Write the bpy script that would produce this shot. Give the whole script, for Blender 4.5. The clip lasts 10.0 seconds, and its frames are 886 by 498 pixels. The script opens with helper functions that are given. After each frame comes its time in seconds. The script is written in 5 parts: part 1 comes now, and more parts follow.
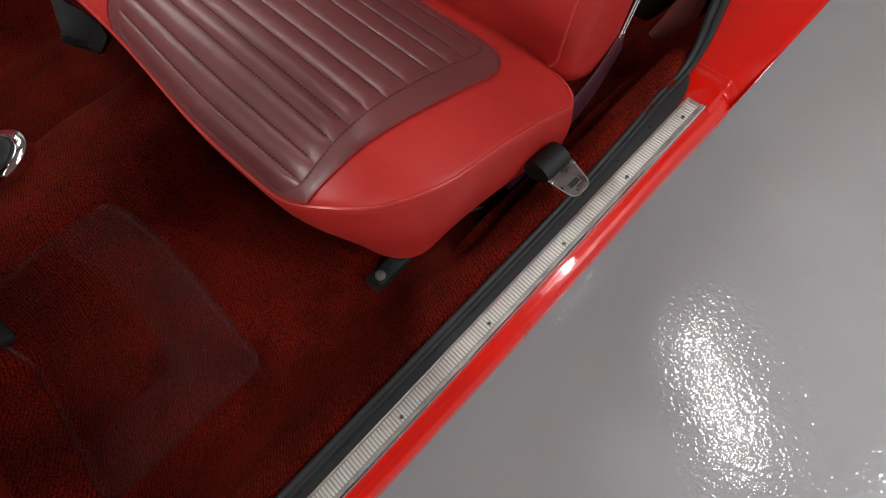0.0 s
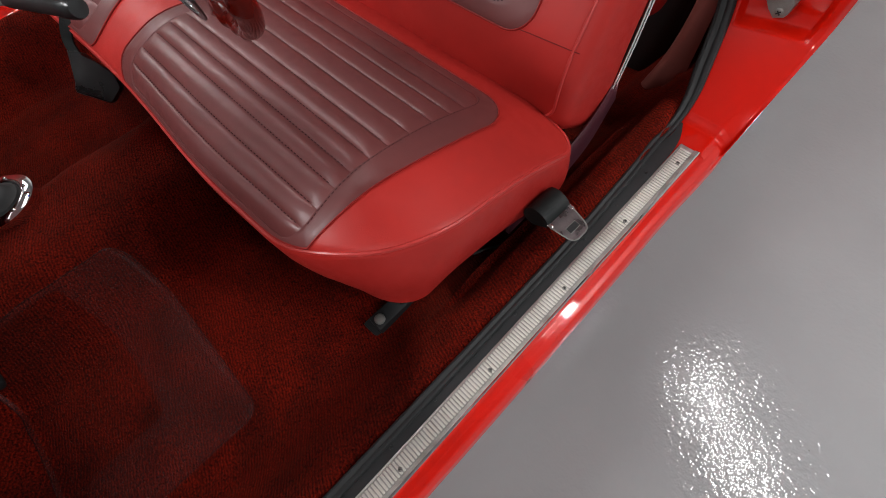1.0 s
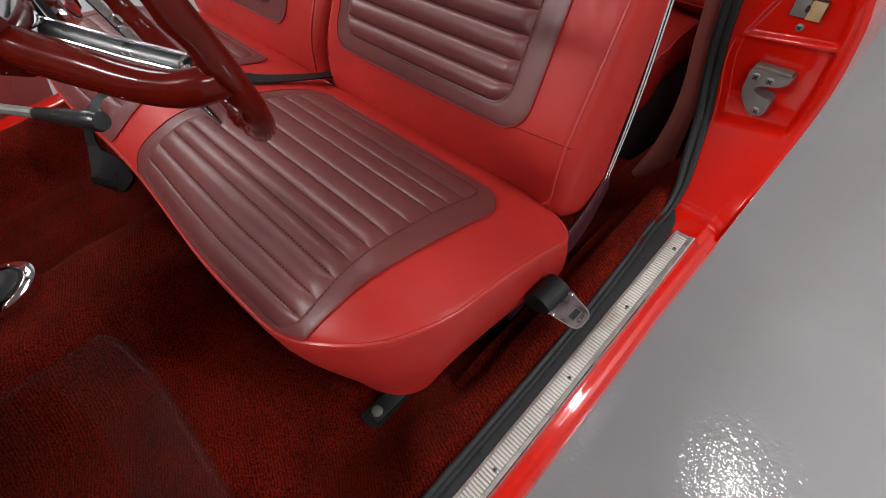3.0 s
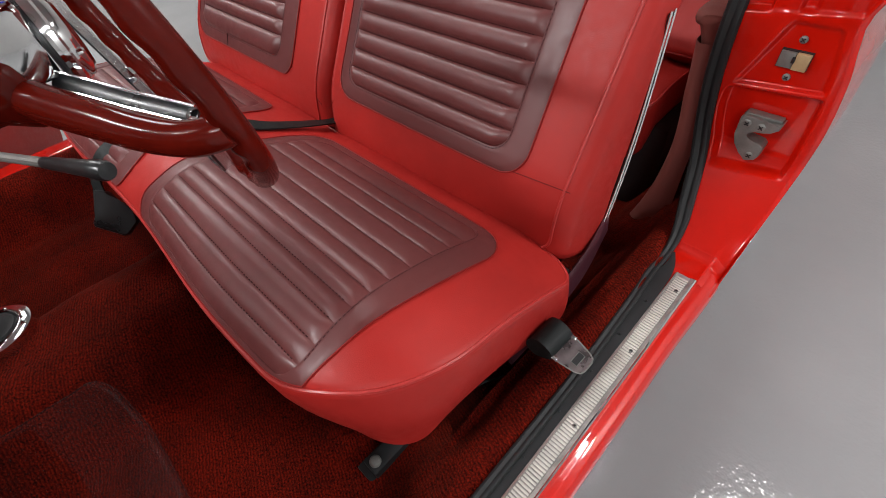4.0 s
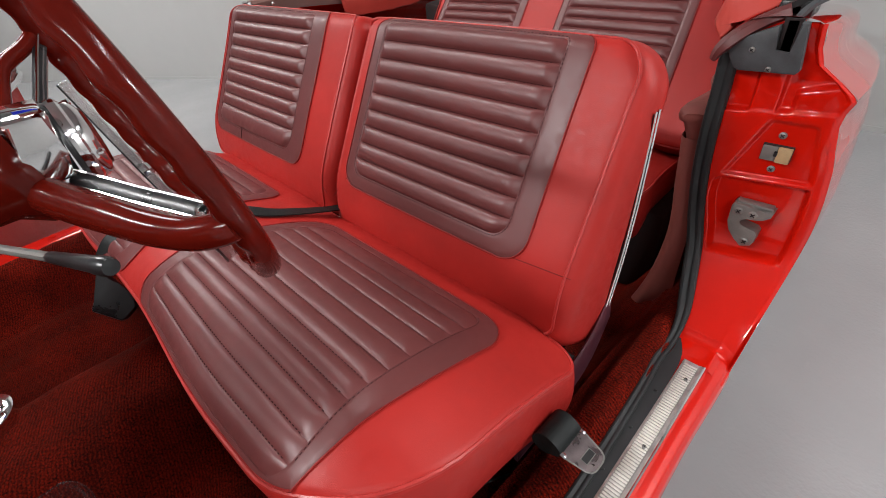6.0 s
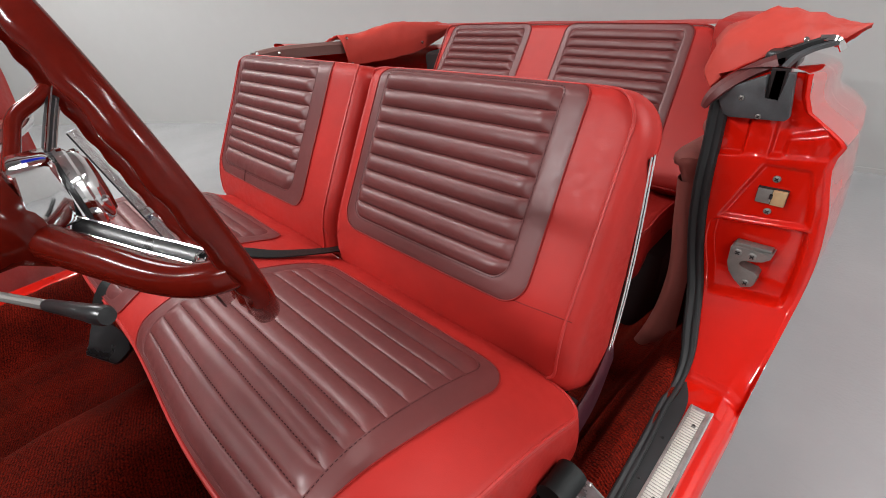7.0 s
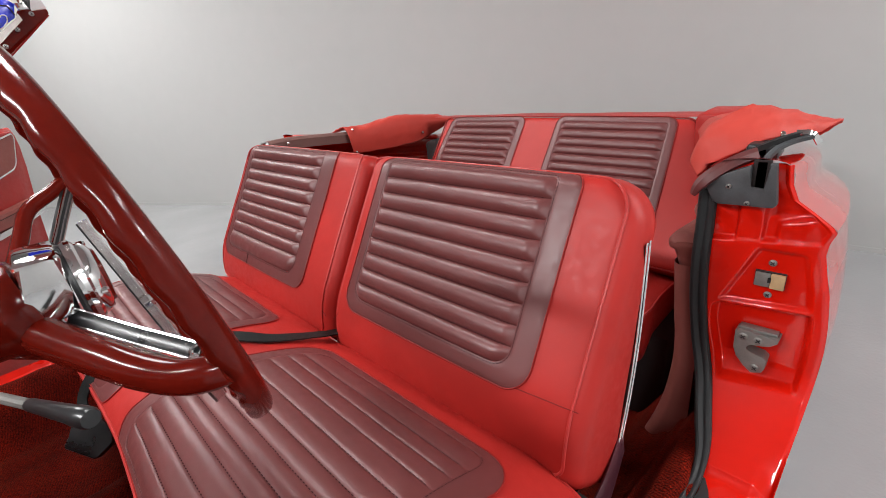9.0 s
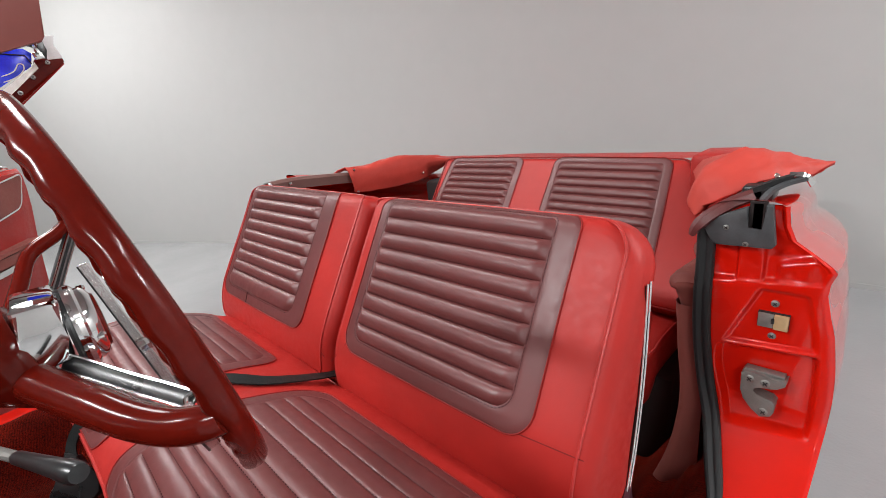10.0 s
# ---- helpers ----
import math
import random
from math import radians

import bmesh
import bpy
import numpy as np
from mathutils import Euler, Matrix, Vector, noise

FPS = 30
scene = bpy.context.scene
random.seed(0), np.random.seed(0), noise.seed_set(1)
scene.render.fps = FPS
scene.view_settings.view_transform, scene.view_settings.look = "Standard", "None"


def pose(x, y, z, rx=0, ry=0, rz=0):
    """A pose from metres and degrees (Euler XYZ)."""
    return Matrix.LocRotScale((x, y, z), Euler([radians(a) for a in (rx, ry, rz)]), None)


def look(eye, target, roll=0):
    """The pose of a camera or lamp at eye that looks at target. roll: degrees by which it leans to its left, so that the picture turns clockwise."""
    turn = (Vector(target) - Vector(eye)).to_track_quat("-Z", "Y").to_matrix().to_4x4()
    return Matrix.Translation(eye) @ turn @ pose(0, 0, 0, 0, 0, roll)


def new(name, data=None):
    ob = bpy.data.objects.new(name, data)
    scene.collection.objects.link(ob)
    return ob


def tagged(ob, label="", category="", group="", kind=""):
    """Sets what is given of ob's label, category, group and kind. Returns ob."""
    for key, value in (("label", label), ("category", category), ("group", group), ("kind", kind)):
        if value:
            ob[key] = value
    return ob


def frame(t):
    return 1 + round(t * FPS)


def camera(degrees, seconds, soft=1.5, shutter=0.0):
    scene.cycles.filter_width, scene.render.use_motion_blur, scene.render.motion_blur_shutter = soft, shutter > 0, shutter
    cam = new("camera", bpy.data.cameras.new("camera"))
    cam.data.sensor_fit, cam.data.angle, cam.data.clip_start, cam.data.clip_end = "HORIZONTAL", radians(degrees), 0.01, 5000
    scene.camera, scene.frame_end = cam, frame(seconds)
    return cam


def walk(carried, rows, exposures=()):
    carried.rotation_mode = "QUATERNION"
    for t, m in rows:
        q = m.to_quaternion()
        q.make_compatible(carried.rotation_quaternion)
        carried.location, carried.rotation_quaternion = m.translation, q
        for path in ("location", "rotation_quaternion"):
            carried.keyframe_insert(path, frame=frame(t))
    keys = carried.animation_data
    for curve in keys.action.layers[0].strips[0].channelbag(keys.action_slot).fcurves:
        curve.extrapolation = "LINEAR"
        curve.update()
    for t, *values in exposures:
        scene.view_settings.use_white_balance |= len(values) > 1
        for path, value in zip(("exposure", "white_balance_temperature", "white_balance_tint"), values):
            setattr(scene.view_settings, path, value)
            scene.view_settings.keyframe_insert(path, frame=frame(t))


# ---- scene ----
cam = camera(90.3, 10.0, soft=0.3)
PATH = [
    (0, (0.103, -0.3, 1.073), (-0.544, 0.102, -0.776), -14.7),
    (0.5, (0.1, -0.297, 1.075), (-0.601, 0.164, -0.741), -13.4),
    (1, (0.098, -0.295, 1.076), (-0.658, 0.229, -0.7), -12.1),
    (1.5, (0.095, -0.292, 1.078), (-0.712, 0.289, -0.657), -11.3),
    (2, (0.092, -0.288, 1.079), (-0.766, 0.348, -0.612), -10.6),
    (2.5, (0.09, -0.286, 1.081), (-0.815, 0.407, -0.562), -9.9),
    (4, (0.084, -0.281, 1.085), (-0.956, 0.576, -0.392), -8.5),
    (4.5, (0.083, -0.278, 1.087), (-0.999, 0.628, -0.33), -8.2),
    (5, (0.08, -0.276, 1.09), (-1.04, 0.679, -0.264), -7.9),
    (5.5, (0.079, -0.275, 1.091), (-1.08, 0.728, -0.195), -7.6),
    (7, (0.075, -0.27, 1.098), (-1.177, 0.86, 0.023), -7.0),
    (7.5, (0.074, -0.268, 1.101), (-1.205, 0.899, 0.1), -6.9),
    (8, (0.073, -0.267, 1.105), (-1.229, 0.937, 0.179), -6.8),
    (8.5, (0.073, -0.265, 1.107), (-1.251, 0.971, 0.259), -6.7),
    (9, (0.072, -0.264, 1.11), (-1.27, 1.004, 0.341), -6.6),
    (9.5, (0.072, -0.263, 1.113), (-1.286, 1.031, 0.419), -6.6),
    (10, (0.071, -0.262, 1.117), (-1.3, 1.059, 0.503), -6.5),
]
walk(cam, [(t, look(eye, target, roll)) for t, eye, target, roll in PATH], [(0.0, -0.12), (2.5, -0.05), (5.0, 0.15), (7.5, 0.42), (10.0, 0.48)])

# ---- world and light ----
FLOOR = -0.05      # height of the studio floor; the sill plate lies 0.41 m above it
XC = -0.88         # the car's centre line; +x is the driver's outboard side, +y the tail
CEIL = 3.25

world = bpy.data.worlds.new("world")
scene.world = world
world.use_nodes = True
world.node_tree.nodes["Background"].inputs[0].default_value = (0.9, 0.95, 1.0, 1)
world.node_tree.nodes["Background"].inputs[1].default_value = 0.02


# ---- materials ----
def nodes_of(name):
    m = bpy.data.materials.new(name)
    m.use_nodes = True
    return m, m.node_tree, m.node_tree.nodes["Principled BSDF"]


def ramp(nt, fac, stops):
    r = nt.nodes.new("ShaderNodeValToRGB")
    r.color_ramp.elements[0].position, r.color_ramp.elements[0].color = stops[0][0], (*stops[0][1], 1)
    r.color_ramp.elements[1].position, r.color_ramp.elements[1].color = stops[-1][0], (*stops[-1][1], 1)
    for p, c in stops[1:-1]:
        e = r.color_ramp.elements.new(p)
        e.color = (*c, 1)
    nt.links.new(fac, r.inputs[0])
    return r.outputs[0]


def coords(nt):
    return nt.nodes.new("ShaderNodeTexCoord").outputs["Object"]


def noise_tex(nt, vec, scale, detail=4.0, rough=0.55):
    n = nt.nodes.new("ShaderNodeTexNoise")
    n.inputs["Scale"].default_value, n.inputs["Detail"].default_value, n.inputs["Roughness"].default_value = scale, detail, rough
    nt.links.new(vec, n.inputs["Vector"])
    return n.outputs["Fac"]


def voronoi(nt, vec, scale, feature="F1", out="Distance"):
    n = nt.nodes.new("ShaderNodeTexVoronoi")
    n.feature = feature
    n.inputs["Scale"].default_value = scale
    nt.links.new(vec, n.inputs["Vector"])
    return n.outputs[out]


def bump(nt, bsdf, height, strength, distance, before=None):
    b = nt.nodes.new("ShaderNodeBump")
    b.inputs["Strength"].default_value, b.inputs["Distance"].default_value = strength, distance
    nt.links.new(height, b.inputs["Height"])
    if before:
        nt.links.new(before, b.inputs["Normal"])
    nt.links.new(b.outputs[0], bsdf.inputs["Normal"])
    return b.outputs[0]


def mat_plain(name, col, rough, metal=0.0, vary=0.12, scale=18.0, coat=0.0, bumpy=0.0, bscale=400.0, bdist=0.0004, rvary=0.08, spec=0.5):
    """Base colour varied at two scales, roughness varied, optional fine relief."""
    m, nt, b = nodes_of(name)
    v = coords(nt)
    n1, n2 = noise_tex(nt, v, scale), noise_tex(nt, v, scale * 14, 3.0)
    mix = nt.nodes.new("ShaderNodeMath")
    mix.operation = "MULTIPLY_ADD"
    nt.links.new(n2, mix.inputs[0])
    mix.inputs[1].default_value = 0.45
    nt.links.new(n1, mix.inputs[2])
    lo, hi = [c * (1 - vary) for c in col], [min(1, c * (1 + vary)) for c in col]
    nt.links.new(ramp(nt, mix.outputs[0], [(0.45, lo), (1.0, hi)]), b.inputs["Base Color"])
    r0, r1 = max(0.02, rough - rvary), rough + rvary
    nt.links.new(ramp(nt, n1, [(0.3, (r0,) * 3), (0.7, (r1,) * 3)]), b.inputs["Roughness"])
    b.inputs["Metallic"].default_value = metal
    b.inputs["Specular IOR Level"].default_value = spec
    if coat:
        b.inputs["Coat Weight"].default_value, b.inputs["Coat Roughness"].default_value = coat, 0.02
    if bumpy:
        bump(nt, b, noise_tex(nt, v, bscale, 2.0), bumpy, bdist)
    return m


def mat_vinyl(name, col, rough, grain=900.0, strength=0.35, spec=0.24):
    """Leather-grained vinyl: small cells, soft wrinkles, rubbed sheen."""
    m, nt, b = nodes_of(name)
    v = coords(nt)
    n1, n2 = noise_tex(nt, v, 5.0, 5.0), noise_tex(nt, v, 60.0, 3.0)
    nt.links.new(ramp(nt, n1, [(0.25, [c * 0.84 for c in col]), (0.75, [min(1, c * 1.12) for c in col])]), b.inputs["Base Color"])
    nt.links.new(ramp(nt, n2, [(0.3, (rough - 0.06,) * 3), (0.7, (rough + 0.08,) * 3)]), b.inputs["Roughness"])
    b.inputs["Specular IOR Level"].default_value = spec
    first = bump(nt, b, voronoi(nt, v, grain), strength, 0.0003)
    bump(nt, b, noise_tex(nt, v, 22.0, 4.0, 0.6), 0.06, 0.006, first)
    return m


def mat_carpet(name, col):
    """Loop pile in slanting rows: long tufts, shade painted in their gaps, fine fibre, brushed patches."""
    m, nt, b = nodes_of(name)
    v = coords(nt)
    warp = nt.nodes.new("ShaderNodeTexNoise")
    warp.inputs["Scale"].default_value, warp.inputs["Detail"].default_value = 45.0, 2.0
    nt.links.new(v, warp.inputs["Vector"])
    off = nt.nodes.new("ShaderNodeVectorMath")
    off.operation = "MULTIPLY_ADD"
    nt.links.new(warp.outputs["Color"], off.inputs[0])
    off.inputs[1].default_value = (0.006, 0.006, 0.006)
    nt.links.new(v, off.inputs[2])
    mp = nt.nodes.new("ShaderNodeMapping")
    mp.inputs["Rotation"].default_value = (0, 0, radians(38))
    mp.inputs["Scale"].default_value = (0.50, 1.0, 0.8)
    nt.links.new(off.outputs[0], mp.inputs["Vector"])
    cell = voronoi(nt, mp.outputs[0], 420.0)
    rows = nt.nodes.new("ShaderNodeTexWave")
    rows.bands_direction = "Y"
    rows.inputs["Scale"].default_value, rows.inputs["Distortion"].default_value = 62.0, 2.2
    rows.inputs["Detail"].default_value, rows.inputs["Detail Scale"].default_value = 2.0, 0.6
    nt.links.new(mp.outputs[0], rows.inputs["Vector"])
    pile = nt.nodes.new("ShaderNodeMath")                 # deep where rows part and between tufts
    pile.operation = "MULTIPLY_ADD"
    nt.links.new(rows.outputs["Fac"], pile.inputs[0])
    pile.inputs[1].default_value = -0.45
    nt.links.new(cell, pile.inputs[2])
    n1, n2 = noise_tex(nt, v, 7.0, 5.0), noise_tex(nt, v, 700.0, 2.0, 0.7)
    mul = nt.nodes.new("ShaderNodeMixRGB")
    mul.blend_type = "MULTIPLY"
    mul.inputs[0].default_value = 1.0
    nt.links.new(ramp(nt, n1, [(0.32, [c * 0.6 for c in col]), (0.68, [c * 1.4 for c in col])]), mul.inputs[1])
    # shade between rows and tufts, darkened into the pile colour
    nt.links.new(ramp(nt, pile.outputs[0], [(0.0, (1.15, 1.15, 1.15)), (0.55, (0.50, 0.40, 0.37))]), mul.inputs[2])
    tuft = nt.nodes.new("ShaderNodeMixRGB")               # single tufts at random tone, a few much darker
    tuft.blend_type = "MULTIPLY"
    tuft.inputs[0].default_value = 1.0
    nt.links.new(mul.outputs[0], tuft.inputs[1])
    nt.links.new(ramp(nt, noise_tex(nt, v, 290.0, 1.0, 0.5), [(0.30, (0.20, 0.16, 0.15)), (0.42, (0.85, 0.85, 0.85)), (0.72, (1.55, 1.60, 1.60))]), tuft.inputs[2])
    nt.links.new(tuft.outputs[0], b.inputs["Base Color"])
    b.inputs["Roughness"].default_value = 0.95
    b.inputs["Specular IOR Level"].default_value = 0.1
    b.inputs["Sheen Weight"].default_value = 0.06
    b.inputs["Sheen Roughness"].default_value = 0.5
    b.inputs["Sheen Tint"].default_value = (1.0, 0.25, 0.12, 1)
    inv = nt.nodes.new("ShaderNodeMath")
    inv.operation = "SUBTRACT"
    inv.inputs[0].default_value = 1.0
    nt.links.new(pile.outputs[0], inv.inputs[1])
    first = bump(nt, b, inv.outputs[0], 0.7, 0.004)
    bump(nt, b, n2, 0.4, 0.002, first)
    return m


def mat_floor():
    """Glossy grey epoxy with an orange-peel skin, faint rolled streaks and specks."""
    m, nt, b = nodes_of("grey_epoxy")
    v = coords(nt)
    n1, n2 = noise_tex(nt, v, 1.6, 5.0), noise_tex(nt, v, 26.0, 4.0)
    mul = nt.nodes.new("ShaderNodeMixRGB")
    mul.blend_type = "MULTIPLY"
    mul.inputs[0].default_value = 1.0
    nt.links.new(ramp(nt, n1, [(0.3, (0.300, 0.302, 0.308)), (0.7, (0.352, 0.354, 0.357))]), mul.inputs[1])
    speck = voronoi(nt, v, 9.0)
    nt.links.new(ramp(nt, speck, [(0.012, (0.35, 0.33, 0.30)), (0.03, (1, 1, 1))]), mul.inputs[2])
    nt.links.new(mul.outputs[0], b.inputs["Base Color"])
    nt.links.new(ramp(nt, n2, [(0.3, (0.02,) * 3), (0.7, (0.05,) * 3)]), b.inputs["Roughness"])
    b.inputs["Specular IOR Level"].default_value = 0.5
    first = bump(nt, b, noise_tex(nt, v, 92.0, 1.0, 0.5), 0.34, 0.0025)
    bump(nt, b, noise_tex(nt, v, 9.0, 2.0), 0.12, 0.01, first)
    return m


def mat_glow(name, col, power):
    m, nt, b = nodes_of(name)
    b.inputs["Base Color"].default_value = (0.8, 0.8, 0.8, 1)
    b.inputs["Emission Color"].default_value = (*col, 1)
    b.inputs["Emission Strength"].default_value = power
    return m


def mat_film(name, col, rough, alpha):
    """A clear, slightly smoky sheet with a fine grid of dimples."""
    m, nt, b = nodes_of(name)
    v = coords(nt)
    nt.links.new(ramp(nt, noise_tex(nt, v, 9.0), [(0.3, [c * 0.7 for c in col]), (0.7, [c * 1.5 for c in col])]), b.inputs["Base Color"])
    b.inputs["Roughness"].default_value = rough
    b.inputs["Alpha"].default_value = alpha
    b.inputs["Specular IOR Level"].default_value = 0.25
    bump(nt, b, voronoi(nt, v, 160.0), 0.3, 0.0012)
    return m


RED_VINYL = mat_vinyl("red_vinyl", (0.40, 0.0215, 0.0172), 0.43, spec=0.28)
BURGUNDY = mat_vinyl("burgundy_vinyl", (0.126, 0.0310, 0.0300), 0.40, 700.0, 0.18, 0.52)
MAUVE = mat_vinyl("faded_burgundy_vinyl", (0.25, 0.074, 0.062), 0.5)
THREAD = mat_plain("thread", (0.045, 0.012, 0.014), 0.8, vary=0.3, scale=300, spec=0.2)
PIPING = mat_plain("red_piping", (0.42, 0.028, 0.024), 0.38, vary=0.15, scale=60)
CARPET = mat_carpet("red_carpet", (0.130, 0.0056, 0.0014))
PAINT = mat_plain("red_paint", (0.62, 0.008, 0.002), 0.30, vary=0.05, scale=3, coat=1.0, bumpy=0.006, bscale=60, bdist=0.0006, rvary=0.04, spec=0.08)
WHEEL_PLASTIC = mat_plain("dark_red_plastic", (0.105, 0.006, 0.003), 0.15, vary=0.2, scale=9, rvary=0.04, spec=0.25)
WORN_PLASTIC = mat_plain("rubbed_plastic", (0.42, 0.26, 0.20), 0.32, vary=0.5, scale=50, rvary=0.1)
BLUE_INLAY = mat_plain("dark_blue_inlay", (0.03, 0.035, 0.09), 0.3, vary=0.2, scale=60)
CHROME = mat_plain("chrome", (0.78, 0.78, 0.78), 0.07, 1.0, 0.06, 30, rvary=0.03)
TONGUE_STEEL = mat_plain("dull_steel", (0.20, 0.165, 0.168), 0.30, 1.0, 0.25, 60, rvary=0.08)
BRIGHT_TRIM = mat_plain("bright_trim", (0.86, 0.86, 0.86), 0.22, 1.0, 0.06, 40, rvary=0.05)
COVER_VINYL = mat_vinyl("cover_vinyl", (0.50, 0.055, 0.040), 0.5)
BROWN_VINYL = mat_vinyl("brown_mauve_vinyl", (0.17, 0.088, 0.078), 0.5)
WORN_CHROME = mat_plain("worn_chrome", (0.46, 0.44, 0.42), 0.42, 1.0, 0.3, 45, rvary=0.1)
# the ribs' aluminium made darker, painting shade into the gaps between them
GROOVE_METAL = mat_plain("groove_shade_aluminium", (0.50, 0.48, 0.46), 0.45, 0.8, 0.25, 60, rvary=0.1)
ALUMINIUM = mat_plain("aluminium", (0.84, 0.82, 0.77), 0.5, 0.55, 0.14, 40, rvary=0.08, bumpy=0.1, bscale=700)
GREY_METAL = mat_plain("grey_metal", (0.24, 0.235, 0.22), 0.45, 0.5, 0.2, 40, rvary=0.08)
TAN_METAL = mat_plain("tan_metal", (0.52, 0.36, 0.19), 0.5, 0.2, 0.15, 60)
DARK_PIPING = mat_plain("dark_red_piping", (0.24, 0.012, 0.010), 0.5, vary=0.15, scale=60, spec=0.25)
RED_SEAM = mat_plain("red_seam", (0.16, 0.008, 0.008), 0.6, vary=0.2, scale=200, spec=0.2)
RUBBER = mat_plain("black_rubber", (0.010, 0.011, 0.012), 0.6, vary=0.35, scale=35, bumpy=0.25, bscale=500, bdist=0.0006)
BLACK = mat_plain("black_plastic", (0.014, 0.015, 0.016), 0.32, vary=0.3, scale=30)
DARK_PLATE = mat_plain("dark_grey_plate", (0.055, 0.058, 0.062), 0.45, vary=0.3, scale=40, bumpy=0.2)
WEBBING = mat_plain("black_webbing", (0.010, 0.012, 0.012), 0.5, spec=0.22, vary=0.3, scale=60, bumpy=0.4, bscale=900, bdist=0.0006)
WALL = mat_plain("white_wall", (0.43, 0.43, 0.422), 0.7, vary=0.03, scale=0.6, bumpy=0.05, bscale=120, bdist=0.002)
CEILING = mat_plain("grey_ceiling", (0.34, 0.34, 0.34), 0.8, vary=0.03, scale=0.8)
EPOXY = mat_floor()
# solid blue for what the windscreen glass mirrors
BLUE = mat_plain("blue_reflection", (0.015, 0.04, 0.95), 0.2, vary=0.3, scale=14, coat=0.8)
CLEAR_VINYL = mat_film("smoky_clear_vinyl", (0.09, 0.030, 0.028), 0.40, 0.22)
CLEAR_THIN = mat_film("clear_thin_vinyl", (0.05, 0.012, 0.010), 0.3, 0.10)
PLUM = mat_plain("plum_plastic", (0.055, 0.014, 0.022), 0.4, vary=0.2, scale=20)
# near-black stand-in for shade in hollows and under the seats
DARK_VOID = mat_plain("dark_void_shade", (0.02, 0.012, 0.012), 0.9, vary=0.3, scale=20)
LAMP_WHITE = mat_plain("lamp_frame_white", (0.75, 0.75, 0.75), 0.5)
DIFFUSER = mat_glow("lamp_diffuser", (1.0, 0.97, 0.93), 6.0)


# ---- building helpers ----
def thing(name, label, category, group="", kind="", at=(0, 0, 0)):
    ob = new(name)
    ob.location = at
    ob.empty_display_size = 0.05
    return tagged(ob, label, category, group, kind)


def link_mesh(name, bm, material, smooth=True, sharp=35):
    me = bpy.data.meshes.new(name)
    bmesh.ops.remove_doubles(bm, verts=bm.verts, dist=0.00002)
    bmesh.ops.recalc_face_normals(bm, faces=bm.faces)
    for f in bm.faces:
        f.smooth = smooth
    if smooth and sharp:
        for e in bm.edges:
            if len(e.link_faces) == 2 and e.calc_face_angle(0) > radians(sharp):
                e.smooth = False
    bm.to_mesh(me)
    bm.free()
    me.materials.append(material)
    return me


def part(name, bm, material, parent, label="", smooth=True, sharp=35):
    ob = new(name, link_mesh(name, bm, material, smooth, sharp))
    if parent is not None:
        base = Vector((0, 0, 0))
        p = parent
        while p is not None:
            base += p.location
            p = p.parent
        ob.location = -base
        ob.parent = parent
    if label:
        ob["label"] = label
    return ob


def piece(name, mesh, parent, m):
    """One of many alike pieces, sharing a mesh, at the pose m in the world."""
    ob = new(name, mesh)
    base = Vector((0, 0, 0))
    p = parent
    while p is not None:
        base += p.location
        p = p.parent
    ob.parent = parent
    ob.matrix_basis = Matrix.Translation(-base) @ m
    return ob


def solo(name, bm, material, label, category, group="", kind="", smooth=True, sharp=35):
    return tagged(part(name, bm, material, None, "", smooth, sharp), label, category, group, kind)


def grid(fn, nu, nv, close_u=False):
    """A sheet through fn(u, v), u and v from 0 to 1."""
    bm = bmesh.new()
    rows = [[bm.verts.new(fn(i / nu, j / nv)) for i in range(nu if close_u else nu + 1)] for j in range(nv + 1)]
    n = len(rows[0])
    for j in range(nv):
        for i in range(nu):
            bm.faces.new((rows[j][i], rows[j][(i + 1) % n], rows[j + 1][(i + 1) % n], rows[j + 1][i]))
    return bm


def smooth_path(pts, per=8, closed=False):
    """Catmull-Rom through the points."""
    p = [Vector(q) for q in pts]
    n, out = len(p), []
    for i in range(n if closed else n - 1):
        if closed:
            a, b, c, d = p[(i - 1) % n], p[i], p[(i + 1) % n], p[(i + 2) % n]
        else:
            a, b, c, d = p[max(i - 1, 0)], p[i], p[i + 1], p[min(i + 2, n - 1)]
        for k in range(per):
            t = k / per
            out.append(0.5 * ((2 * b) + (c - a) * t + (2 * a - 5 * b + 4 * c - d) * t * t + (3 * b - a - 3 * c + d) * t ** 3))
    if not closed:
        out.append(p[-1])
    return out


def sweep(pts, section, closed=False, up=(0, 0, 1), bm=None, scale=None, cap=True):
    """Carries a closed section (list of (side, up)) along the points."""
    bm = bm or bmesh.new()
    pts = [Vector(q) for q in pts]
    n, rings = len(pts), []
    for i, q in enumerate(pts):
        a = pts[(i - 1) % n] if closed or i else q
        b = pts[(i + 1) % n] if closed or i < n - 1 else q
        t = (b - a).normalized()
        s = t.cross(Vector(up))
        if s.length < 1e-4:
            s = t.cross(Vector((0, 1, 0.1)))
        s.normalize()
        w = s.cross(t)
        k = scale(i / max(1, n - 1)) if scale else 1.0
        rings.append([bm.verts.new(q + s * x * k + w * y * k) for x, y in section])
    m = len(section)
    for i in range(n if closed else n - 1):
        r, r2 = rings[i], rings[(i + 1) % n]
        for j in range(m):
            bm.faces.new((r[j], r[(j + 1) % m], r2[(j + 1) % m], r2[j]))
    if cap and not closed:
        bm.faces.new(rings[0])
        bm.faces.new(rings[-1])
    return bm


def circle(r, n=10, squash=1.0):
    return [(r * math.cos(2 * math.pi * i / n), r * squash * math.sin(2 * math.pi * i / n)) for i in range(n)]


